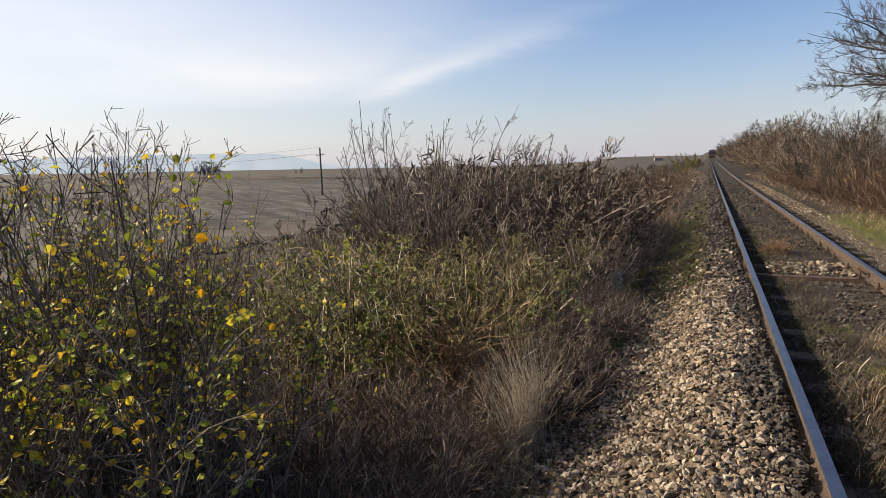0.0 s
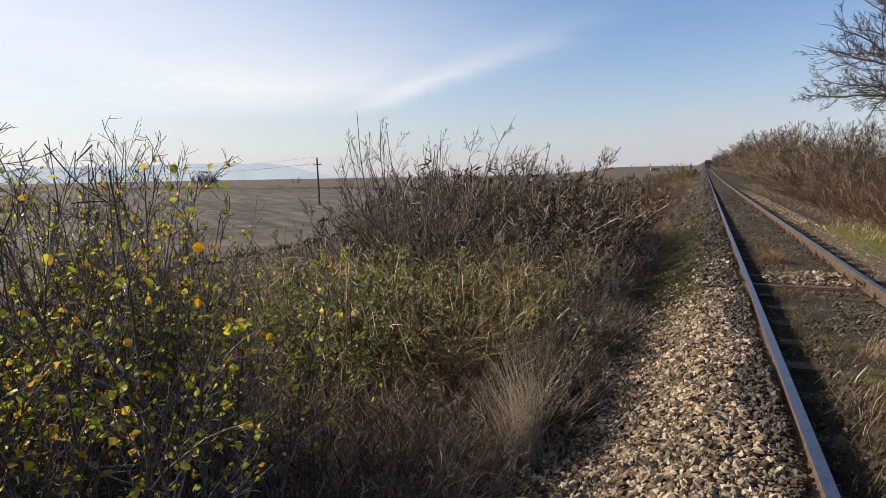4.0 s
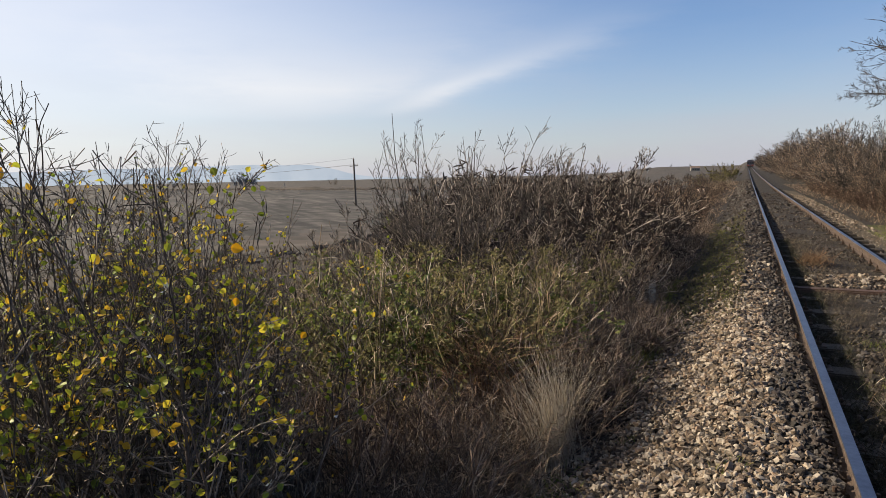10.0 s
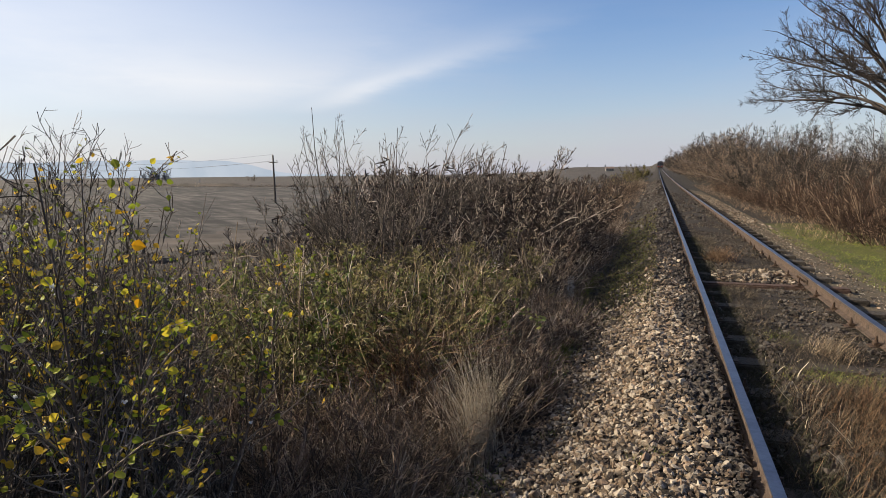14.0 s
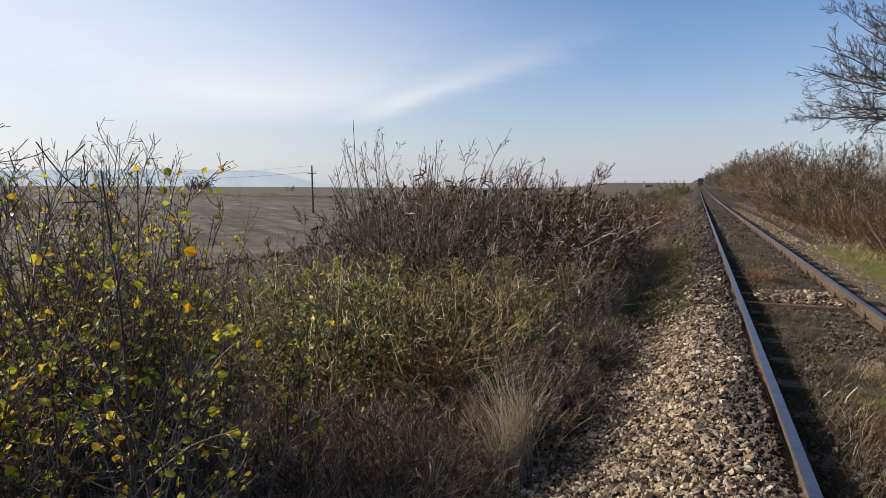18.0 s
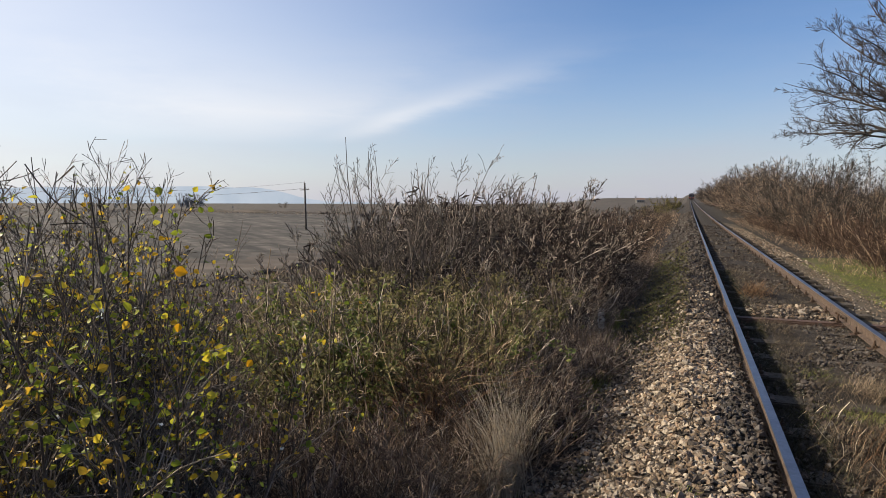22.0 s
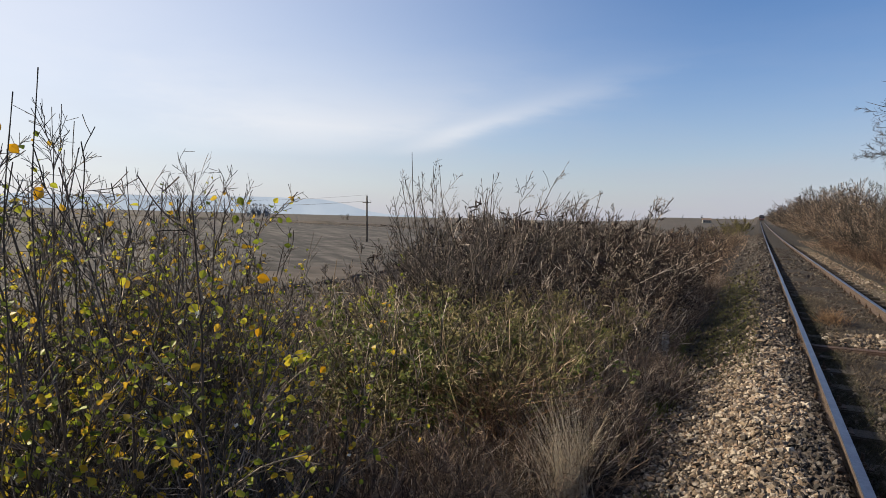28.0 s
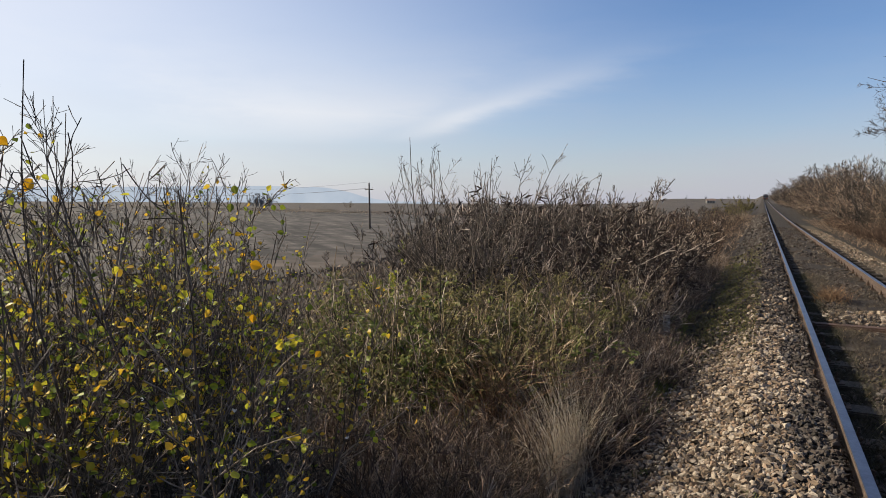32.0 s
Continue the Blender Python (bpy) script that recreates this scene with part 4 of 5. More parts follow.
def build_left_side():
    rng, R = np.random.default_rng(21), random.Random(21)
    # bare grey bush, its stems fanned out over the bank
    x, y = polar(24.3, 10.0)
    ob = shrub("bare_bush", rng, 4.0, 32, 0.46, 0.3, "tall bare grey-brown bush with fine upright twigs", twig=M_BARK_DARK, r=0.02, dens=(14, 8, 3), lengths=(0.4, 0.45, 0.42), angles=(0.62, 0.7, 0.75), tip=0.0027, split=True, wob=0.08, up=0.03, u0=0.25, uneven=0.5, bias=(-0.03, -0.015))
    ob.matrix_basis = pose(x, y, float(gz(x, y)) - 0.02)
    ob = shrub("bare_bush", rng, 3.4, 13, 0.5, 0.4, "bare grey-brown bush with fine upright twigs", twig=M_BARK_DARK, r=0.015, dens=(14, 8, 3), up=0.03, tip=0.0048, lengths=(0.42, 0.45, 0.42), angles=(0.62, 0.75, 0.85), wob=0.08)
    spots = [(-5.3, 20.0, 1.3), (*polar(13.6, 18.5), 1.22), (*polar(11.2, 20.0), 1.1), (*polar(22, 13.5), 1.25), (*polar(19.6, 14.0), 1.12), (*polar(17.0, 16), 1.05), (*polar(27.5, 12.0), 1.1), (*polar(30.0, 11.5), 0.85)]
    scatter(ob, spots, R)
    # shrubs with dark seed spikes
    pods = [shrub("seed_spike_shrub", rng, 2.6, 10, 0.75, 0.4, "leafless brown shrub with dark dry seed spikes", r=0.012, dens=(9, 6, 0), seed=M_SEED, seed_n=(130, 210, 170)[i], seed_size=0.15, seed_r=0.0105, tip=0.0038, thin=2, up=0.01, u0=0.3, angles=(0.7, 0.7, 0.7), bark=M_TWIG, twig=(M_TWIG, M_TWIG_RED, M_TWIG)[i], group="seed-spike shrubs on the bank") for i in range(3)]
    spots = fill(R, 52, 3, 23, 9.4, 20, lambda d: 1.75 - 1.0 * max(0, (12.5 - d) / 3.5), 2.5, 0.62, -2.3)
    for i, k in enumerate(pods):
        scatter(k, spots[i::3], R)
    far = [shrub("seed_spike_shrub", rng, 2.5, 9, 0.55, 0.5, "leafless brown shrub with dark dry seed spikes", r=0.012, dens=(6, 5, 0), seed=M_SEED, seed_n=36, seed_size=0.16, seed_r=0.012, tip=0.006, thin=2, up=0.02, bark=M_TWIG_RED, twig=M_TWIG_RED, group="seed-spike shrubs on the bank") for _ in range(2)]
    spots = fill(R, 70, 1.5, 24, 20, 62, lambda d: 1.35 - 0.006 * d, 2.5, 1.1, -2.3)
    spots += [(-2.2 - 0.7 * R.random(), 9.0 + 0.6 * i + R.uniform(-0.3, 0.3), R.uniform(0.36, 0.52)) for i in range(45)] + [(-2.5 - 0.8 * R.random(), 36 + 2.2 * i + R.uniform(-0.8, 0.8), R.uniform(0.4, 0.55)) for i in range(22)]
    for i, k in enumerate(far):
        scatter(k, spots[i::2], R)
    # grey-brown thicket further down the bank
    k = shrub("thicket_shrub", rng, 2.0, 14, 0.6, 0.6, "grey-brown leafless thicket shrub", r=0.008, dens=(10, 8, 0), tip=0.0034, thin=2, u0=0.15, group="thicket shrubs down the bank")
    scatter(k, fill(R, 34, 30, 50, 9, 22, sight(0.14), 2.0, 1.0, -4), R)
    scatter(shrub("thicket_shrub", rng, 1.7, 14, 0.6, 0.6, "grey-brown leafless thicket shrub", r=0.007, dens=(10, 8, 0), tip=0.0028, thin=2, u0=0.15, group="thicket shrubs down the bank", twig=M_TWIG_RED), fill(R, 20, 29, 45, 6, 11, sight(0.17), 1.7, 0.8, -3), R)
    knot = dict(angles=(0.8, 0.85, 0.8), lengths=(0.6, 0.6, 0.55), wob=0.16, up=0.0, u0=0.08)
    for twig, bark, n in ((M_TWIG_TAN, M_TWIG, 9), (M_TWIG, M_TWIG, 8)):
        scatter(shrub("tangled_shrub", rng, 1.6, 12, 0.75, 0.45, "tangled grey-brown twiggy shrub", twig=twig, bark=bark, r=0.012, dens=(9, 8, 0), tip=0.0032, thin=2, group="tangled shrubs by the ballast", **knot),
                fill(R, n, 6, 27, 6.8, 11.5, lambda d: 0.35 + 0.15 * (d - 7), 1.7, 0.7, -2.2), R)
    # tan and olive weeds
    for twig, label, n, leafy in ((M_TWIG_TAN, "tan twiggy weed with pale dry stalks", 16, None), (M_TWIG_OLIVE, "olive-green thin weed with small pale leaves", 22, M_LEAF_OLIVE)):
        k = shrub("bank_weed", rng, 1.5, 14, 0.5, 0.45, label, twig=twig, bark=twig, r=0.006, dens=(9, 6, 0), leaf=leafy, leaf_n=1700, leaf_size=0.032, leaf_z=(0.25, 1.0), tip=0.0022, thin=2, group="weeds on the bank", narrow=0.3, angles=(0.7, 0.75, 0.7), lengths=(0.45, 0.5, 0.5), wob=0.11, up=0.01, u0=0.2)
        scatter(k, fill(R, n, 13, 32, 5.8, 9.8, sight(0.075), 1.5, 0.5, -2.6), R)
    k = shrub("bank_weed", rng, 1.5, 12, 0.6, 0.45, "dull green leafy weed with thin stems", twig=M_TWIG_OLIVE, bark=M_TWIG, r=0.006, dens=(9, 6, 0), leaf=M_LEAF_MID, leaf_n=1500, leaf_size=0.036, leaf_z=(0.2, 1.0), tip=0.0022, thin=2, group="weeds on the bank", narrow=0.32, angles=(0.75, 0.8, 0.7), lengths=(0.45, 0.5, 0.5), wob=0.11, up=0.01, u0=0.2)
    scatter(k, fill(R, 18, 21, 33, 5.8, 9.6, sight(0.07), 1.5, 0.55, -2.9), R)
    # yellow-green leafy weeds at the bush's foot, and thin tall weeds towards the field
    k = shrub("yellow_weed", rng, 2.4, 7, 0.22, 0.2, "thin weed with yellow-green leaves", twig=M_TWIG_OLIVE, bark=M_TWIG, r=0.006, dens=(6, 4, 0), leaf=M_LEAF_LIME, leaf_n=620, leaf_size=0.045, leaf_z=(0.35, 0.95), tip=0.0022, group="yellow-green weeds", wob=0.09)
    scatter(k, [(*polar(32.7, 9.3), 1.08), (*polar(32.2, 8.7), 0.9), (*polar(31.8, 8.0), 0.7)], R)
    k = shrub("mustard_weed", rng, 2.2, 4, 0.2, 0.3, "tall thin weed with small yellow-green heads", twig=M_TWIG_OLIVE, bark=M_TWIG_OLIVE, r=0.004, dens=(5, 3, 0), leaf=M_LEAF_LIME, leaf_n=60, leaf_size=0.035, leaf_z=(0.75, 1.05), tip=0.0014, group="tall thin weeds", u0=0.6)
    scatter(k, [(*polar(R.uniform(33.5, 41), R.uniform(9, 12)), R.uniform(0.6, 0.78)) for _ in range(11)], R)
    # brown thin brush
    k = shrub("dry_brush", rng, 1.1, 12, 0.8, 0.4, "tangle of dry brown stalks", twig=M_STRAW_DARK, bark=M_STRAW_DARK, r=0.004, dens=(10, 9, 0), tip=0.0016, thin=2, group="dry brush on the bank", **knot)
    scatter(k, fill(R, 40, 10, 40, 3.4, 7.0, sight(0.24), 1.2, 0.4, -2.0), R)
    k = shrub("dry_brush", rng, 1.0, 8, 0.9, 0.4, "tangle of dry straw-coloured stalks", twig=M_TWIG_TAN, bark=M_STRAW_DARK, r=0.0036, dens=(6, 6, 0), tip=0.0016, group="dry brush on the bank", **knot)
    scatter(k, fill(R, 9, 16, 40, 2.8, 6.0, sight(0.28), 1.1, 0.45, -2.0), R)
    k = shrub("dry_brush", rng, 0.9, 10, 0.7, 0.35, "tangle of rusty dry stalks", twig=M_TWIG_RED, bark=M_TWIG_RED, r=0.0045, dens=(8, 7, 0), tip=0.0018, group="dry brush on the bank", **knot)
    scatter(k, fill(R, 30, 31, 47, 2.3, 5.5, sight(0.28), 0.95, 0.34, -2.0), R)
    # thin dark saplings that stand up out of the brush
    k = shrub("bare_sapling", rng, 1.7, 2, 0.25, 0.12, "thin dark leafless sapling with few twigs", twig=M_BARK_DARK, bark=M_BARK_DARK, r=0.006, dens=(7, 3, 0), lengths=(0.35, 0.4, 0.4), tip=0.0016, group="bare saplings in the brush", wob=0.05)
    scatter(k, [(*polar(38.6, 3.3), 0.8), (*polar(36.0, 3.8), 0.86), (*polar(40.5, 4.4), 1.0), (*polar(33.5, 4.6), 0.85), (*polar(42.2, 3.2), 0.85), (*polar(39.0, 5.4), 1.05)], R)
    k = shrub("edge_brush", rng, 0.95, 13, 0.7, 0.3, "low grey tangle of stalks at the ballast's foot", twig=M_TWIG_RED, bark=M_TWIG, r=0.005, dens=(9, 8, 0), tip=0.002, thin=2, group="low brush at the ballast's foot", **knot)
    scatter(k, [(-2.25 - 0.4 * R.random(), 5.0 + 0.16 * i + R.uniform(-0.1, 0.1), R.uniform(0.85, 1.25)) for i in range(26)] + [(-2.18 - 0.3 * R.random(), 2.6 + 0.2 * i, R.uniform(0.65, 0.9)) for i in range(14)] + [(-2.35 - 0.3 * R.random(), 2.4 + 0.22 * i, R.uniform(0.8, 1.0)) for i in range(14)] + [(-1.78 - 0.32 * R.random(), 4.8 + 0.15 * i, R.uniform(0.75, 1.05)) for i in range(24)] + [(-1.78 - 0.45 * R.random(), 8.2 + 0.42 * i + R.uniform(-0.2, 0.2), R.uniform(0.5, 0.8)) for i in range(44)] + [(-2.05 - 0.2 * R.random(), 5.4 + 0.3 * i + R.uniform(-0.15, 0.15), R.uniform(0.65, 0.95)) for i in range(11)], R)

    def patch(n, cx, cy, sx, sy):
        return cx + sx * rng.normal(0, 1, n), cy + sy * rng.normal(0, 1, n)

    def field(n, x0, x1, y0, y1):
        return rng.uniform(x0, x1, n), rng.uniform(y0, y1, n)
    grass("dead_grass", rng, *field(3500, -6.5, -1.95, 3.4, 9.5), 0.42, M_STRAW_DARK, "matted brown dead grass", 0.0022, 1.1, 1.0, 6)
    grass("dead_grass", rng, *field(4500, -9.0, -1.8, 8.0, 30.0), 0.5, M_STRAW_DARK, "matted brown dead grass", 0.0045, 0.8, 0.5)
    grass("dry_grass", rng, *field(3600, -8.0, -2.6, 1.0, 6.0), 0.42, M_STRAW_DARK, "dry brown grass under the shrubs", 0.0025, 0.8, 0.6)
    grass("green_grass", rng, *field(4500, -7.5, -3.0, 1.0, 5.0), 0.25, M_MOSS, "green grass under the shrubs", 0.0035, 0.8, 0.6)
    grass("dry_grass", rng, *field(420, -6.5, -1.95, 1.5, 9.0), 0.65, M_STRAW, "dry straw-coloured grass", 0.002, 0.8, 0.9, 7)
    grass("dead_grass", rng, *field(2600, -2.6, -2.05, 4.6, 7.4), 0.78, M_STRAW_DARK, "dense dead grass at the ballast's foot", 0.0025, 0.7, 1.0, 6)
    grass("dead_grass", rng, *field(1800, -2.4, -2.0, 2.6, 5.6), 0.6, M_STRAW, "dense dead grass at the ballast's foot", 0.0018, 0.3, 0.35, 6)
    grass("dead_grass", rng, *field(3000, -2.5, -2.02, 2.4, 5.6), 0.62, M_STRAW_DARK, "dense dead grass at the ballast's foot", 0.0024, 0.5, 0.9, 6)
    grass("dry_grass", rng, *field(60, -4.5, -2.1, 4.0, 7.0), 0.9, M_STRAW_PALE, "dry bleached grass stalks", 0.0026, 0.7, 0.9, 8)
    grass("dry_grass", rng, *field(420, -4.2, -2.1, 2.6, 5.2), 0.75, M_STRAW_PALE, "thin curved bleached grass stalks", 0.0014, 0.8, 1.3, 9)
    grass("dry_grass", rng, *field(5000, -9.0, -1.95, -6.0, 1.4), 0.3, M_STRAW, "dry straw-coloured grass on the bank", 0.005, 0.8, 0.6)
    grass("pale_grass_tuft", rng, *patch(420, -1.8, 4.36, 0.06, 0.18), 0.92, M_STRAW_PALE, "tuft of bleached pale grass", 0.0026, 0.15, 0.2, 6)
    grass("pale_grass_tuft", rng, *patch(60, -1.86, 4.1, 0.06, 0.15), 0.6, M_STRAW_PALE, "tuft of bleached pale grass", 0.0018, 0.35, 0.3, 6)
    grass("rusty_grass_tuft", rng, *patch(480, -2.62, 4.95, 0.13, 0.18), 1.35, M_STRAW_RUST, "clump of rust-brown dry grass", 0.0026, 0.14, 0.6, 8)
    grass("green_grass", rng, *field(6500, -2.5, -1.62, 5.6, 13.0), 0.17, M_GRASS, "short green grass beside the ballast", 0.004, 0.8)
    grass("green_grass", rng, *(lambda a, b: (a[b > 7 + 2.5 * np.abs(np.sin(a * 5))], b[b > 7 + 2.5 * np.abs(np.sin(a * 5))]))(*field(16000, -1.65, -0.55, 7.0, 28.0)), 0.06, M_MOSS, "short mossy grass on the ballast", 0.008, 0.9)
    grass("green_grass", rng, *field(5200, -1.5, -0.62, 7.0, 13.5), 0.05, M_MOSS, "short mossy grass on the ballast", 0.005, 0.9)
    grass("green_grass", rng, *field(4600, -1.35, -0.7, 8.0, 22.0), 0.06, M_GRASS, "short green grass on the ballast", 0.006, 0.9)
    grass("green_grass", rng, *patch(2600, -1.86, 7.3, 0.14, 0.55), 0.2, M_GRASS, "lush short green grass at the ballast's foot", 0.005, 0.8)
    grass("green_grass", rng, *patch(1200, -2.1, 9.0, 0.16, 0.6), 0.2, M_GRASS, "lush short green grass at the ballast's foot", 0.006, 0.8)
    grass("dead_grass", rng, *field(3000, -2.8, -2.3, 8.9, 12.5), 0.7, M_STRAW_DARK, "dense dead grass at the ballast's foot", 0.0035, 0.3, 0.6)
    for cx, cy in ((-1.15, 3.1), (-0.62, 3.5), (-1.35, 4.6), (-0.9, 2.75), (-1.45, 3.0)):
        grass("green_weed", rng, *patch(60, cx, cy, 0.05, 0.06), 0.07, M_GRASS, "small green weed among the ballast stones", 0.003, 0.9)
    for cy in (5.9, 6.9, 7.6, 8.8):
        grass("green_weed", rng, *patch(300, -1.62, cy, 0.1, 0.2), 0.2, M_GRASS, "clump of green weeds at the ballast's foot", 0.006, 0.6)
    grass("green_grass", rng, *patch(420, -1.72, 3.4, 0.1, 0.35), 0.14, M_GRASS, "short green weeds at the ballast's foot", 0.004, 0.9)


def build_track_weeds():
    rng = np.random.default_rng(31)

    def field(n, x0, x1, y0, y1):
        return rng.uniform(x0, x1, n), rng.uniform(y0, y1, n)
    x, y = field(9000, 0.12, 1.4, 2.0, 30)
    k = (np.sin(y * 2.3) + np.sin(x * 4 + y * 1.2)) > 0.1
    grass("track_weeds", rng, x[k][::8], y[k][::8], 0.11, M_STRAW, "dry weeds between the rails", 0.0035, 0.9)
    x, y = field(7000, 0.1, 1.42, 2.0, 34)
    k = (np.sin(y * 1.1 + 1) + np.sin(x * 3 + y * 2.1)) > -0.3
    grass("track_weeds", rng, x[k], y[k], 0.1, M_WEED_BROWN, "dead brown weeds between the rails", 0.003, 0.9)
    # weeds along the rail's shadow, coloured near black to deepen that shadow
    grass("track_weeds", rng, *field(16000, 0.05, 0.36, 2.2, 17), 0.09, M_WEED_SHADOW, "low dark green weeds along the rail", 0.0035, 0.9)
    grass("track_weeds", rng, *field(5000, 0.34, 0.7, 2.2, 17), 0.12, M_WEED_BROWN, "dead brown weeds along the rail", 0.0026, 0.8)
    grass("track_weeds", rng, *field(30, 0.35, 0.6, 3.5, 6), 0.22, M_STRAW_PALE, "bleached grass heads along the rail", 0.0045, 0.6)
    grass("track_weeds", rng, 1.0 + 0.27 * rng.normal(0, 1, 5200), rng.uniform(2.6, 4.9, 5200) + 0.12 * rng.normal(0, 1, 5200), 0.27, M_STRAW_RED, "tawny grass clump between the rails", 0.0017, 0.5)
    grass("track_weeds", rng, 0.55 + 0.12 * rng.normal(0, 1, 500), 12.6 + 0.3 * rng.normal(0, 1, 500), 0.28, M_STRAW_RED, "tawny grass clump between the rails", 0.004, 0.6)
    grass("track_weeds", rng, 0.9 + 0.3 * rng.normal(0, 1, 5000), rng.uniform(2.4, 5.2, 5000), 0.22, M_WEED_BROWN, "dry brown grass clump between the rails", 0.002, 0.7)
    grass("track_weeds", rng, *field(13000, 0.34, 1.4, 4.8, 17), 0.06, M_WEED_BROWN, "short dead weeds between the sleepers", 0.0022, 1.0)
    grass("track_weeds", rng, 0.95 + 0.1 * rng.normal(0, 1, 700), 6.3 + 0.16 * rng.normal(0, 1, 700), 0.2, M_STRAW, "dry grass clump between the sleepers", 0.0018, 0.5)
    grass("track_grass", rng, 0.85 + 0.2 * rng.normal(0, 1, 1500), 5.55 + 0.14 * rng.normal(0, 1, 1500), 0.06, M_GRASS, "green grass between the sleepers", 0.003, 0.9)
    grass("track_grass", rng, 0.62 + 0.1 * rng.normal(0, 1, 500), 6.9 + 0.2 * rng.normal(0, 1, 500), 0.05, M_GRASS, "green grass between the sleepers", 0.003, 0.9)
    grass("verge_grass", rng, *field(15000, 2.6, 5.0, 8.0, 22), 0.06, M_GRASS, "short green grass beside the track", 0.006, 0.9)
    grass("tan_reeds", rng, *field(3500, -8.0, -2.6, 34, 120), 1.1, M_STRAW, "tall tan dry grass beside the line", 0.02, 0.35)
    grass("tan_reeds", rng, *field(2500, -3.2, -1.7, 26, 110), 0.4, M_STRAW_DARK, "dry grass at the edge of the ballast", 0.014, 0.7)
    grass("rough_grass", rng, *(lambda a, b: (-25 - a * 1.5 - 230 * b, 172 + 60 * b + 14 * rng.normal(0, 1, len(b))))(rng.uniform(0, 1, 9000), rng.uniform(0, 1, 9000) ** 1.3), 0.35, M_STRAW_DARK, "strip of rough dead grass along the field's end", 0.09, 0.5)
    grass("rough_grass", rng, *(lambda a, b: (-22.5 - 5 * a + 1.2 * np.sin(b * 0.2), b))(rng.uniform(0, 1, 3000), rng.uniform(10, 110, 3000)), 0.35, M_STRAW_DARK, "strip of rough grass along the near edge of the field", 0.03, 0.6)
    grass("rough_grass", rng, *field(12000, -23.5, -9.0, 8.0, 55.0), 0.5, M_STRAW_DARK, "rough brown grass between the bank and the field", 0.012, 0.8)
    grass("rough_grass", rng, *field(2500, -23.5, -9.0, 8.0, 55.0), 0.45, M_MOSS, "rough green grass between the bank and the field", 0.012, 0.8)
    grass("verge_grass_dry", rng, *field(8000, 3.2, 5.5, 18.0, 80), 0.3, M_STRAW_DARK, "dry pale grass under the hedge", 0.006, 0.6)


def hedge_height(y):
    return float(np.interp(y, [17, 24, 32, 43, 64, 95, 180, 470], [2.7, 3.3, 4.0, 4.7, 5.8, 6.5, 7.0, 6.5]))


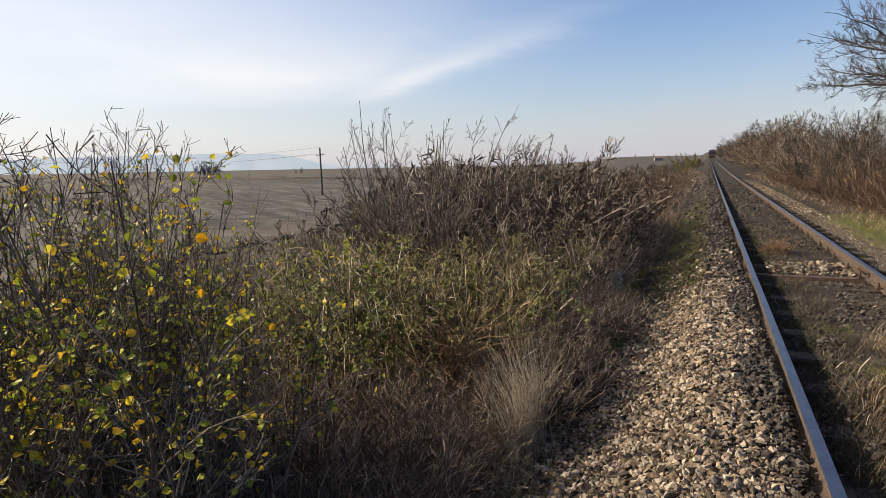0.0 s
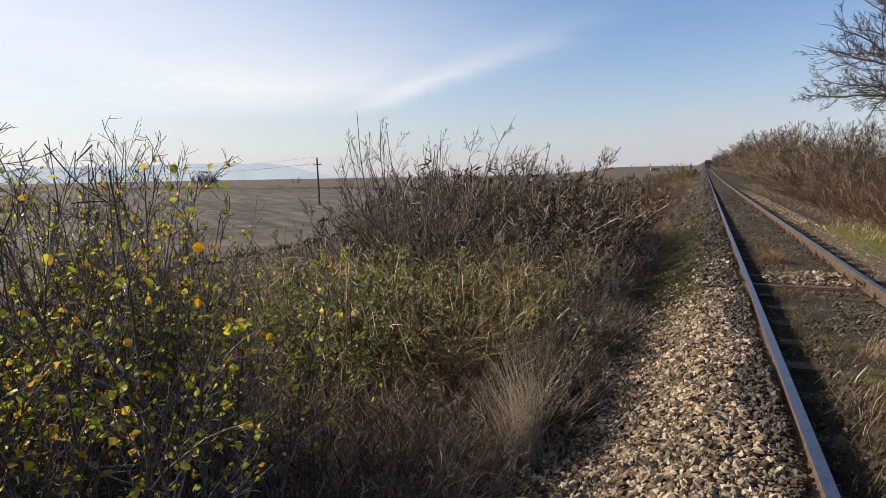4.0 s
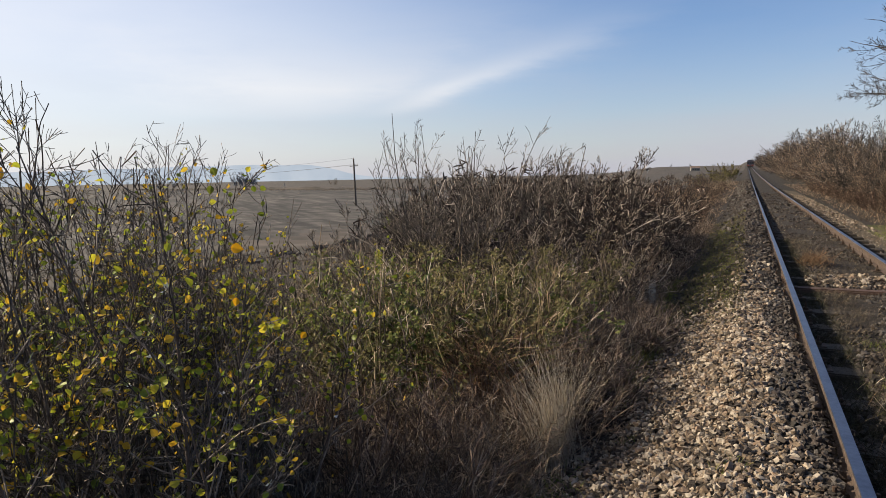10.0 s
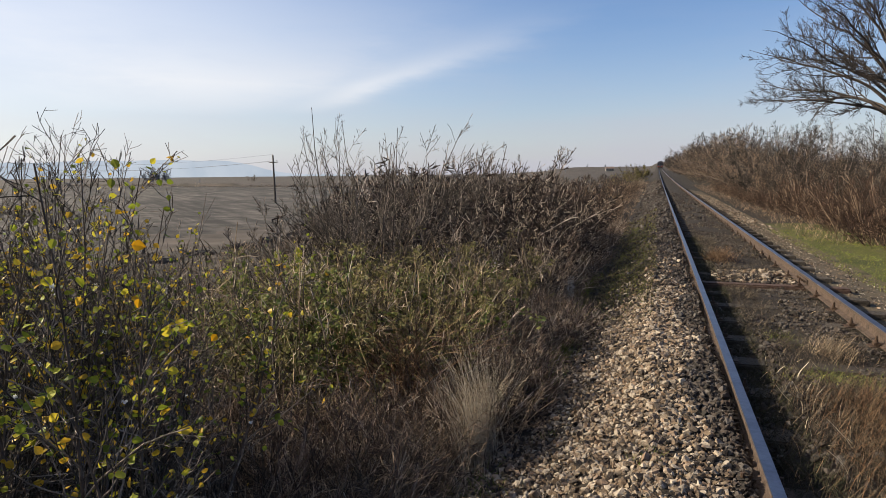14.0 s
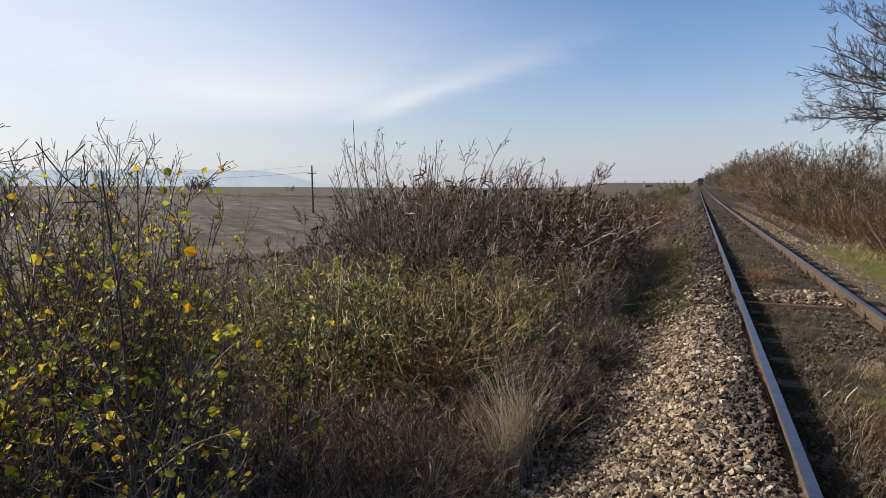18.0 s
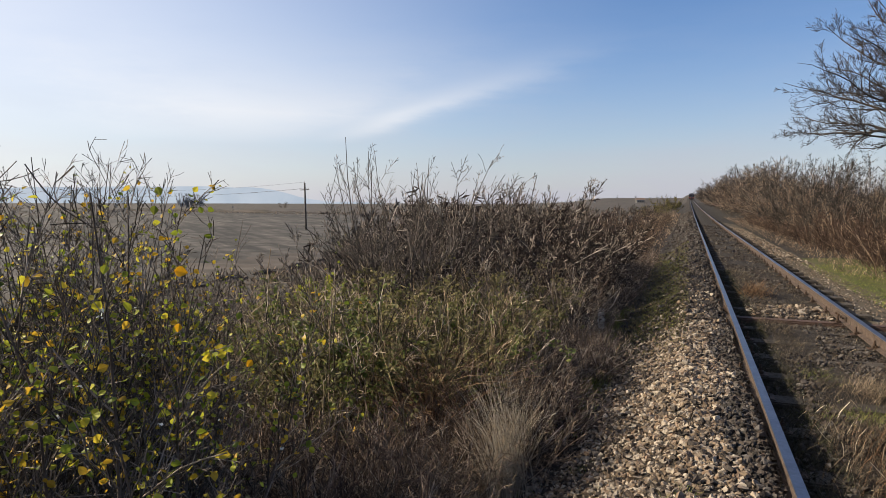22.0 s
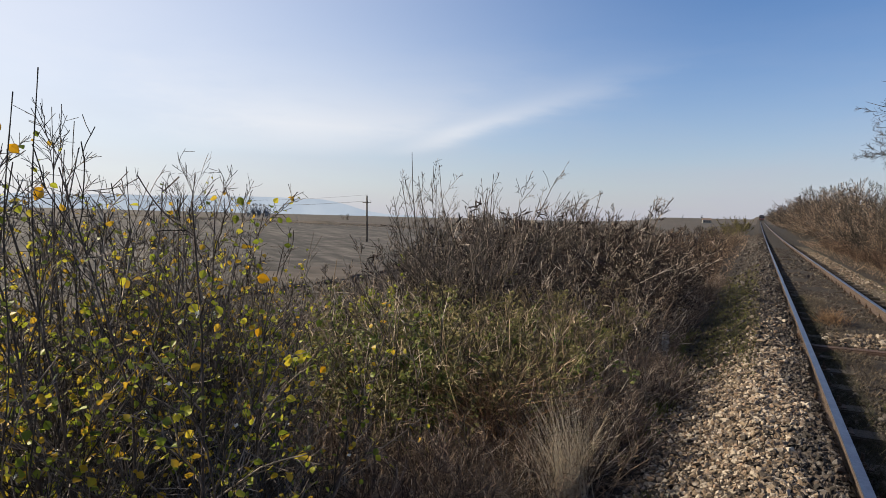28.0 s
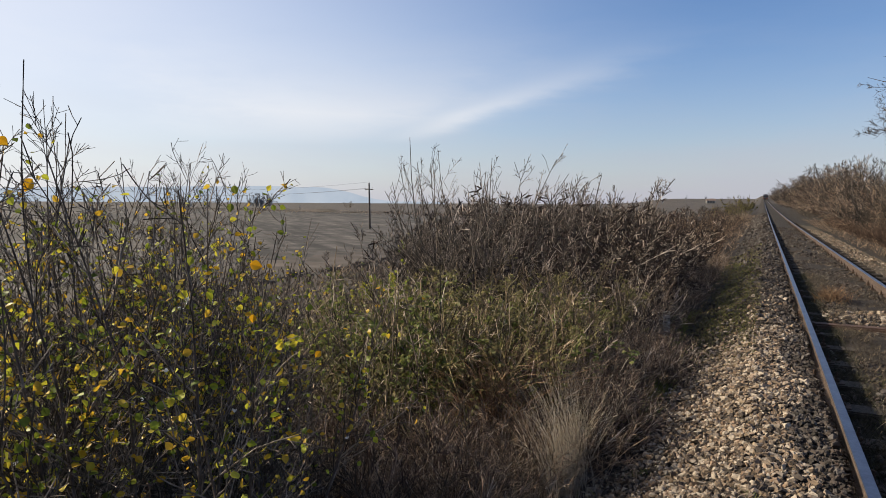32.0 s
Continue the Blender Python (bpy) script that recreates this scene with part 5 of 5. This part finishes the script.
def build_right_side():
    rng, R = np.random.default_rng(41), random.Random(41)
    bushy = dict(u0=0.1, wob=0.1, up=0.02, thin=2, angles=(0.8, 0.85, 0.9), group="hedge shrubs along the track", fall=0.85)
    near = [shrub("hedge_shrub", rng, 4.0, 13, 0.7, 0.7, "dense leafless grey-brown hedge shrub", twig=(M_TWIG_HEDGE, M_TWIG_RED, M_TWIG_HEDGE)[i], r=0.022, dens=(13, 11, 4), tip=0.0035, lengths=(0.42, 0.42, 0.42), **bushy) for i in range(3)]
    far = [shrub("hedge_shrub", rng, 4.0, 10, 0.66, 0.7, "dense leafless grey-brown hedge shrub", twig=(M_TWIG_HEDGE, M_TWIG_RED)[i], r=0.024, dens=(9, 10, 0), tip=0.0072, **bushy) for i in range(2)]
    spots = []
    y = 17.5
    while y < 470:
        for row in range(2 if y < 160 else 1):
            spots.append((5.7 + row * 1.7 + R.uniform(-0.4, 0.5), y + R.uniform(-0.8, 0.8), R.uniform(0.85, 1.12) * hedge_height(y) / 4.0))
        y += 1.8 + y * 0.024
    spots += [(8.6 + R.uniform(-0.6, 1.2), 21.5 + 1.9 * i + R.uniform(-0.6, 0.6), R.uniform(1.0, 1.25)) for i in range(10)]
    here, there = [p for p in spots if p[1] < 42], [p for p in spots if p[1] >= 42]
    for i, k in enumerate(near):
        scatter(k, here[i::3], R)
    for i, k in enumerate(far):
        scatter(k, there[i::2], R)
    k = shrub("low_brush", rng, 1.5, 16, 0.85, 0.6, "low red-brown leafless brush", twig=M_TWIG_RUST, bark=M_TWIG_RED, r=0.008, dens=(9, 8, 0), tip=0.0036, thin=2, wob=0.08, up=0.02, group="low brush under the hedge")
    scatter(k, [(5.0 + R.uniform(-0.5, 0.9), 16.5 + i * 0.42 + R.uniform(-0.5, 0.5), R.uniform(0.9, 1.5)) for i in range(30)] + [(4.7 + R.uniform(-0.3, 0.5), 29 + i * 1.2 + R.uniform(-0.5, 0.5), R.uniform(0.7, 1.1)) for i in range(26)], R)
    # the bare tree: limbs leave the fork all round, the lower ones long and level with upturned ends
    rng = np.random.default_rng(77)
    x0, y0 = 7.3, 26.6
    tree = thing("bare_tree", pose(x0, y0, float(gz(x0, y0)) - 0.05), "large leafless tree with a pale grey trunk and fine branches", "tree")
    T = np.array([[(0.12, 0, 0), (0.1, 0, 0.9), (0.08, 0.02, 1.8), (0.04, 0.03, 2.7), (-0.05, 0.03, 3.5), (-0.12, 0.03, 4.1), (-0.2, 0.05, 4.9), (-0.22, 0.05, 5.8)]], float)
    TR = np.array([[0.21, 0.17, 0.15, 0.145, 0.155, 0.13, 0.1, 0.08]])
    add("trunk", fast_mesh("trunk", *tubes(T, TR, 14), True), M_BARK, tree, "pale grey trunk")
    # degrees round, height of leaving, elevations along the limb, length, thickness
    limbs = ((172, 3.7, (32, 2, 8), 5.4, 0.075), (150, 3.85, (38, 8, 14), 5.6, 0.08), (192, 3.75, (30, 0, 4), 4.9, 0.07), (164, 4.05, (48, 18, 16), 5.8, 0.08), (182, 4.4, (50, 26, 30), 5.6, 0.075), (140, 4.5, (52, 32, 34), 5.4, 0.07), (168, 5.0, (58, 40, 44), 5.4, 0.07), (205, 4.9, (52, 34, 36), 5.4, 0.07), (155, 5.6, (68, 54, 60), 5.2, 0.07), (215, 5.7, (66, 52, 56), 5.0, 0.065),
             (90, 4.0, (42, 16, 16), 5.0, 0.07), (60, 4.6, (52, 30, 30), 5.2, 0.07), (20, 3.9, (38, 10, 12), 5.2, 0.075), (350, 4.5, (50, 28, 32), 5.2, 0.07), (310, 3.9, (40, 12, 14), 5.0, 0.07), (275, 4.3, (46, 24, 24), 5.0, 0.07), (245, 3.9, (36, 8, 12), 4.8, 0.07), (30, 5.6, (66, 52, 56), 5.0, 0.065), (100, 5.7, (70, 58, 62), 5.0, 0.065), (290, 5.7, (70, 60, 64), 5.2, 0.065), (0, 5.75, (84, 80, 82), 4.8, 0.07))
    A, RA = [], []
    for az, z, (e0, e1, e2), ln, r in limbs:
        i = np.interp(z, T[0, :, 2], np.arange(8))
        p = np.array([np.interp(i, np.arange(8), T[0, :, c]) for c in range(3)])
        pts, a = [p], radians(az)
        for s in np.linspace(0, 1, 11):
            e = radians(np.interp(s, [0, 0.45, 1], [e0, e1, e2]) + rng.normal(0, 7))
            a += rng.normal(0, 0.1)
            pts.append(pts[-1] + 0.93 * ln / 11 * np.array([math.cos(a) * math.cos(e), math.sin(a) * math.cos(e), math.sin(e)]))
        A.append(pts)
        RA.append(0.9 * r * (1 - 0.92 * np.linspace(0, 1, 12) ** 0.8))
    A, RA = np.array(A), np.array(RA)
    B, RB, who = branch(rng, A, RA, 15, 0.15, 0.97, 0.62, 0.46, 7, 0.1, 0.025, 0.55, 0.006, 0.85)
    for n in range(len(A)):
        add("limb", fast_mesh("limb", *joined([tubes(A[n:n + 1], RA[n:n + 1], 8), tubes(B[who == n], RB[who == n], 5)]), True), M_BARK_TREE, tree)
    C, RC, _ = branch(rng, B, RB, 13, 0.08, 0.94, 0.7, 0.42, 5, 0.12, 0.05, 0.6, 0.0046, 0.8, 0.25)
    D, RD, _ = branch(rng, C, RC, 5, 0.1, 0.9, 0.8, 0.5, 3, 0.15, 0.08, 0.8, 0.0042, 0.7, 0.15)
    add("crown", fast_mesh("crown", *joined([tubes(C, RC, 3), tubes(D, RD, 3)])), M_BARK_TREE, tree, "fine dark twigs")["kind"] = "stuff"


def build_pole():
    x, y = -55.5, 85.0
    z0 = float(gz(x, y))
    m = Matrix.Translation((x, y, z0 - 0.3)) @ Matrix.Rotation(radians(-2.4), 4, Vector((0.57, 0.82, 0)))
    pole = thing("utility_pole", m, "dark wooden power pole with a short crossarm, in the field", "utility pole")
    h = 4.25 - z0 + 0.3
    part("shaft", cyl(bmesh.new(), 0.17, h, pose(0, 0, h / 2), 12, 0.11), M_POLE, pole)
    arm = part("crossarm", box(bmesh.new(), -0.75, -0.06, h - 1.12, 0.75, 0.06, h - 1.0, 0.01), M_POLE, pole)
    for px, pz in ((-0.7, h - 0.98), (0.7, h - 0.98), (0, h - 0.02)):
        ins = part("insulator", cyl(cyl(bmesh.new(), 0.05, 0.16, pose(px, 0, pz + 0.14), 10, 0.03), 0.015, 0.1, pose(px, 0, pz + 0.02), 6), M_CERAMIC, pole)
    # wires run off across the field both ways
    tops = [m @ Vector(p) for p in ((-0.7, 0, h - 0.84), (0.7, 0, h - 0.84), (0, 0, h + 0.12))]
    way = Vector((-0.965, 0.1, 0)).normalized()
    for w in tops:
        pts = []
        for s in np.linspace(0, 325, 66):
            seg = (s % 65) / 65
            pts.append((w.x + way.x * s, w.y + way.y * s, w.z - 1.1 * 4 * seg * (1 - seg) - 0.003 * max(0, s)))
        P = np.array(pts)[None]
        tagged(add("overhead_wire", fast_mesh("overhead_wire", *tubes(P, np.full(P.shape[:2], 0.012), 4)), M_WIRE), "thin sagging overhead wire on the pole", "wire", "overhead wires")


def build_marker():
    x, y = -1.86, 10.2
    z = float(gz(x, y))
    mk = thing("marker_post", pose(x, y, z - 0.1, 0, 0, 8), "short weathered concrete marker post beside the ballast", "post")
    part("post", box(bmesh.new(), -0.05, -0.05, 0, 0.05, 0.05, 0.56, 0.012), M_CONCRETE, mk)
    part("collar", box(bmesh.new(), -0.058, -0.058, 0.36, 0.058, 0.058, 0.4, 0.006), M_CONCRETE, mk)


def build_distance():
    rng, R = np.random.default_rng(51), random.Random(51)
    far = shrub("distant_tree", rng, 10, 4, 0.45, 0.8, "distant bare tree at the field's far edge", "tree", r=0.15, dens=(7, 7, 2), thin=2, tip=0.09, lengths=(0.5, 0.45, 0.4), u0=0.15, group="distant trees", bark=M_HAZE_BARK, twig=M_HAZE_BARK)
    scatter(far, [(-634, 700, 2.3), (-628, 704, 2.4), (-640, 697, 2.3), (-622, 708, 2.2), (-645, 694, 2.2), (-631, 702, 2.3), (-637, 699, 2.3), (-625, 706, 2.2), (-700, 640, 1.0), (-715, 650, 1.1), (-735, 640, 1.0)] + [(R.uniform(-560, -60), R.uniform(600, 900), R.uniform(0.35, 0.6)) for _ in range(10)] + [(R.uniform(-420, -20), R.uniform(900, 1250), R.uniform(0.35, 0.7)) for _ in range(22)], R)
    low = shrub("distant_scrub", rng, 2.4, 10, 0.7, 1.0, "brown scrub bush on open land", r=0.03, dens=(4, 3, 0), tip=0.03, thin=2, u0=0.1, group="scrub on the open land", twig=M_TWIG_RED)
    spots = [(-243, 350, 2.0)]
    for _ in range(55):
        y = R.uniform(50, 420)
        x = R.uniform(-0.55 * y, -6)
        if x > -10 or y > 185 + 0.24 * (-x - 25):
            spots.append((x, y, R.uniform(0.6, 1.3)))
    for _ in range(50):
        y = R.uniform(62, 260)
        spots.append((-6 - R.random() ** 1.5 * (45 if y > 190 else 12), y, R.uniform(0.7, 1.3)))
    scatter(low, spots, R)
    k = shrub("olive_bush", rng, 3.6, 14, 0.55, 0.8, "olive-green bush beside the line", twig=M_TWIG_OLIVE, r=0.02, dens=(6, 5, 0), tip=0.02, thin=2, u0=0.1, leaf=M_LEAF_OLIVE, leaf_n=1500, leaf_size=0.15, group="olive bushes beside the line")
    scatter(k, [(-3.4, 118, 0.95), (-5.0, 124, 1.1), (-4.3, 110, 0.8), (-7.2, 122, 0.85)], R)


def build_house():
    x, y = -52.0, 760.0
    z = float(gz(x, y)) - 0.2
    h = thing("house", pose(x, y, z, 0, 0, 12), "small whitewashed house with a clay roof, far off", "house")
    wall = part("wall", box(bmesh.new(), -4.5, -3, 0, 4.5, 3, 3.2), M_WALL, h)
    bm = bmesh.new()
    v = [bm.verts.new(p) for p in ((-4.8, -3.3, 3.2), (4.8, -3.3, 3.2), (4.8, 3.3, 3.2), (-4.8, 3.3, 3.2), (-4.8, 0, 5.4), (4.8, 0, 5.4))]
    for f in ((0, 1, 5, 4), (2, 3, 4, 5), (0, 4, 3), (1, 2, 5), (3, 2, 1, 0)):
        bm.faces.new([v[i] for i in f])
    part("roof", bm, M_ROOF, h)
    for wx in (-2.5, 0.0, 2.5):
        part("window", box(bmesh.new(), wx - 0.5, -3.05, 1.0, wx + 0.5, -3.004, 2.2), M_GLASS, h)


def build_train():
    tr = thing("railcar", pose(0.7525, 310, 0), "dark railcar seen from its rear, moving away along the line", "train")
    bm = bmesh.new()
    prof = [(-1.42, 1.0), (-1.46, 2.6), (-1.45, 3.4), (-1.25, 3.72), (0, 3.86), (1.25, 3.72), (1.45, 3.4), (1.46, 2.6), (1.42, 1.0)]
    a = [bm.verts.new((x, 0, z)) for x, z in prof]
    b = [bm.verts.new((x, 18, z)) for x, z in prof]
    bm.faces.new(a); bm.faces.new(b[::-1])
    for i in range(len(prof)):
        j = (i + 1) % len(prof)
        bm.faces.new((a[i], b[i], b[j], a[j]))
    bmesh.ops.recalc_face_normals(bm, faces=bm.faces)
    body = part("body", bm, M_TRAIN, tr)
    part("roof", box(bmesh.new(), -0.7, 0.3, 3.8, 0.7, 17.7, 3.95, 0.05), M_TRAIN_ROOF, tr)
    part("lower_panel", box(bmesh.new(), -1.4, -0.05, 1.02, 1.4, -0.004, 1.65, 0.01), M_TRAIN_RED, tr, "dull red lower end panel")
    door = part("end_door", box(bmesh.new(), -0.4, -0.06, 1.06, 0.4, -0.004, 3.1, 0.01), M_TRAIN, tr)
    part("door_window", box(bmesh.new(), -0.28, -0.075, 2.1, 0.28, -0.06, 2.9, 0.004), M_GLASS, door)
    for x in (-0.92, 0.92):
        part("end_window", box(bmesh.new(), x - 0.38, -0.03, 2.05, x + 0.38, -0.004, 2.85, 0.006), M_GLASS, tr)
        part("tail_lamp", cyl(bmesh.new(), 0.1, 0.06, pose(x, -0.07, 1.35, 90, 0, 0), 12), M_LAMP, tr)
        buf = part("buffer", cyl(bmesh.new(), 0.09, 0.5, pose(x, -0.25, 1.05, 90, 0, 0), 12), M_TRAIN_DARK, tr)
        part("buffer_head", cyl(bmesh.new(), 0.22, 0.04, pose(x, -0.52, 1.05, 90, 0, 0), 16), M_TRAIN_DARK, buf)
    part("underframe", box(bmesh.new(), -1.3, 0.1, 0.75, 1.3, 17.9, 1.0, 0.03), M_TRAIN_DARK, tr)
    for i in range(8):
        for s in (-1, 1):
            part("side_window", box(bmesh.new(), s * 1.435 - 0.02, 1.4 + i * 2.0, 2.0, s * 1.435 + 0.02, 2.7 + i * 2.0, 2.8, 0.01), M_GLASS, tr)
    wheels = []
    for y in (2.0, 4.4, 13.6, 16.0):
        w = part("wheelset", cyl(bmesh.new(), 0.07, 1.5, pose(0, 0, 0, 0, 90, 0), 10), M_TRAIN_DARK, tr)
        w.location = (0, y, 0.46)
        for s in (-0.7525, 0.7525):
            part("wheel", cyl(bmesh.new(), 0.455, 0.12, pose(s, 0, 0, 0, 90, 0), 20), M_RUST, w)
        wheels.append(w)
    return tr, wheels


build_leafy_shrubs()
build_left_side()
build_track_weeds()
build_right_side()
build_pole()
build_marker()
build_distance()
build_house()
TRAIN, WHEELS = build_train()
build_ballast()


def motions():
    rows = []
    for i in range(65):
        t = i * 0.5
        y = 310 + 1.0 * t + 0.13 * t * t
        rows.append((t, pose(0.7525, y, float(rise(y)))))
    walk(TRAIN, rows)
    # the wheels roll 70 degrees from row to row
    steps, t, far = [], 0.0, 0.0
    while t < 32.0:
        steps.append((t, far))
        far += radians(70) * 0.455
        t = (-1.0 + math.sqrt(1.0 + 4 * 0.13 * far)) / (2 * 0.13)
    steps.append((32.0, 1.0 * 32 + 0.13 * 32 * 32))
    for w in WHEELS:
        y = w.location.y
        walk(w, [(t, pose(0, y, 0.46, -math.degrees(f / 0.455), 0, 0)) for t, f in steps])


motions()
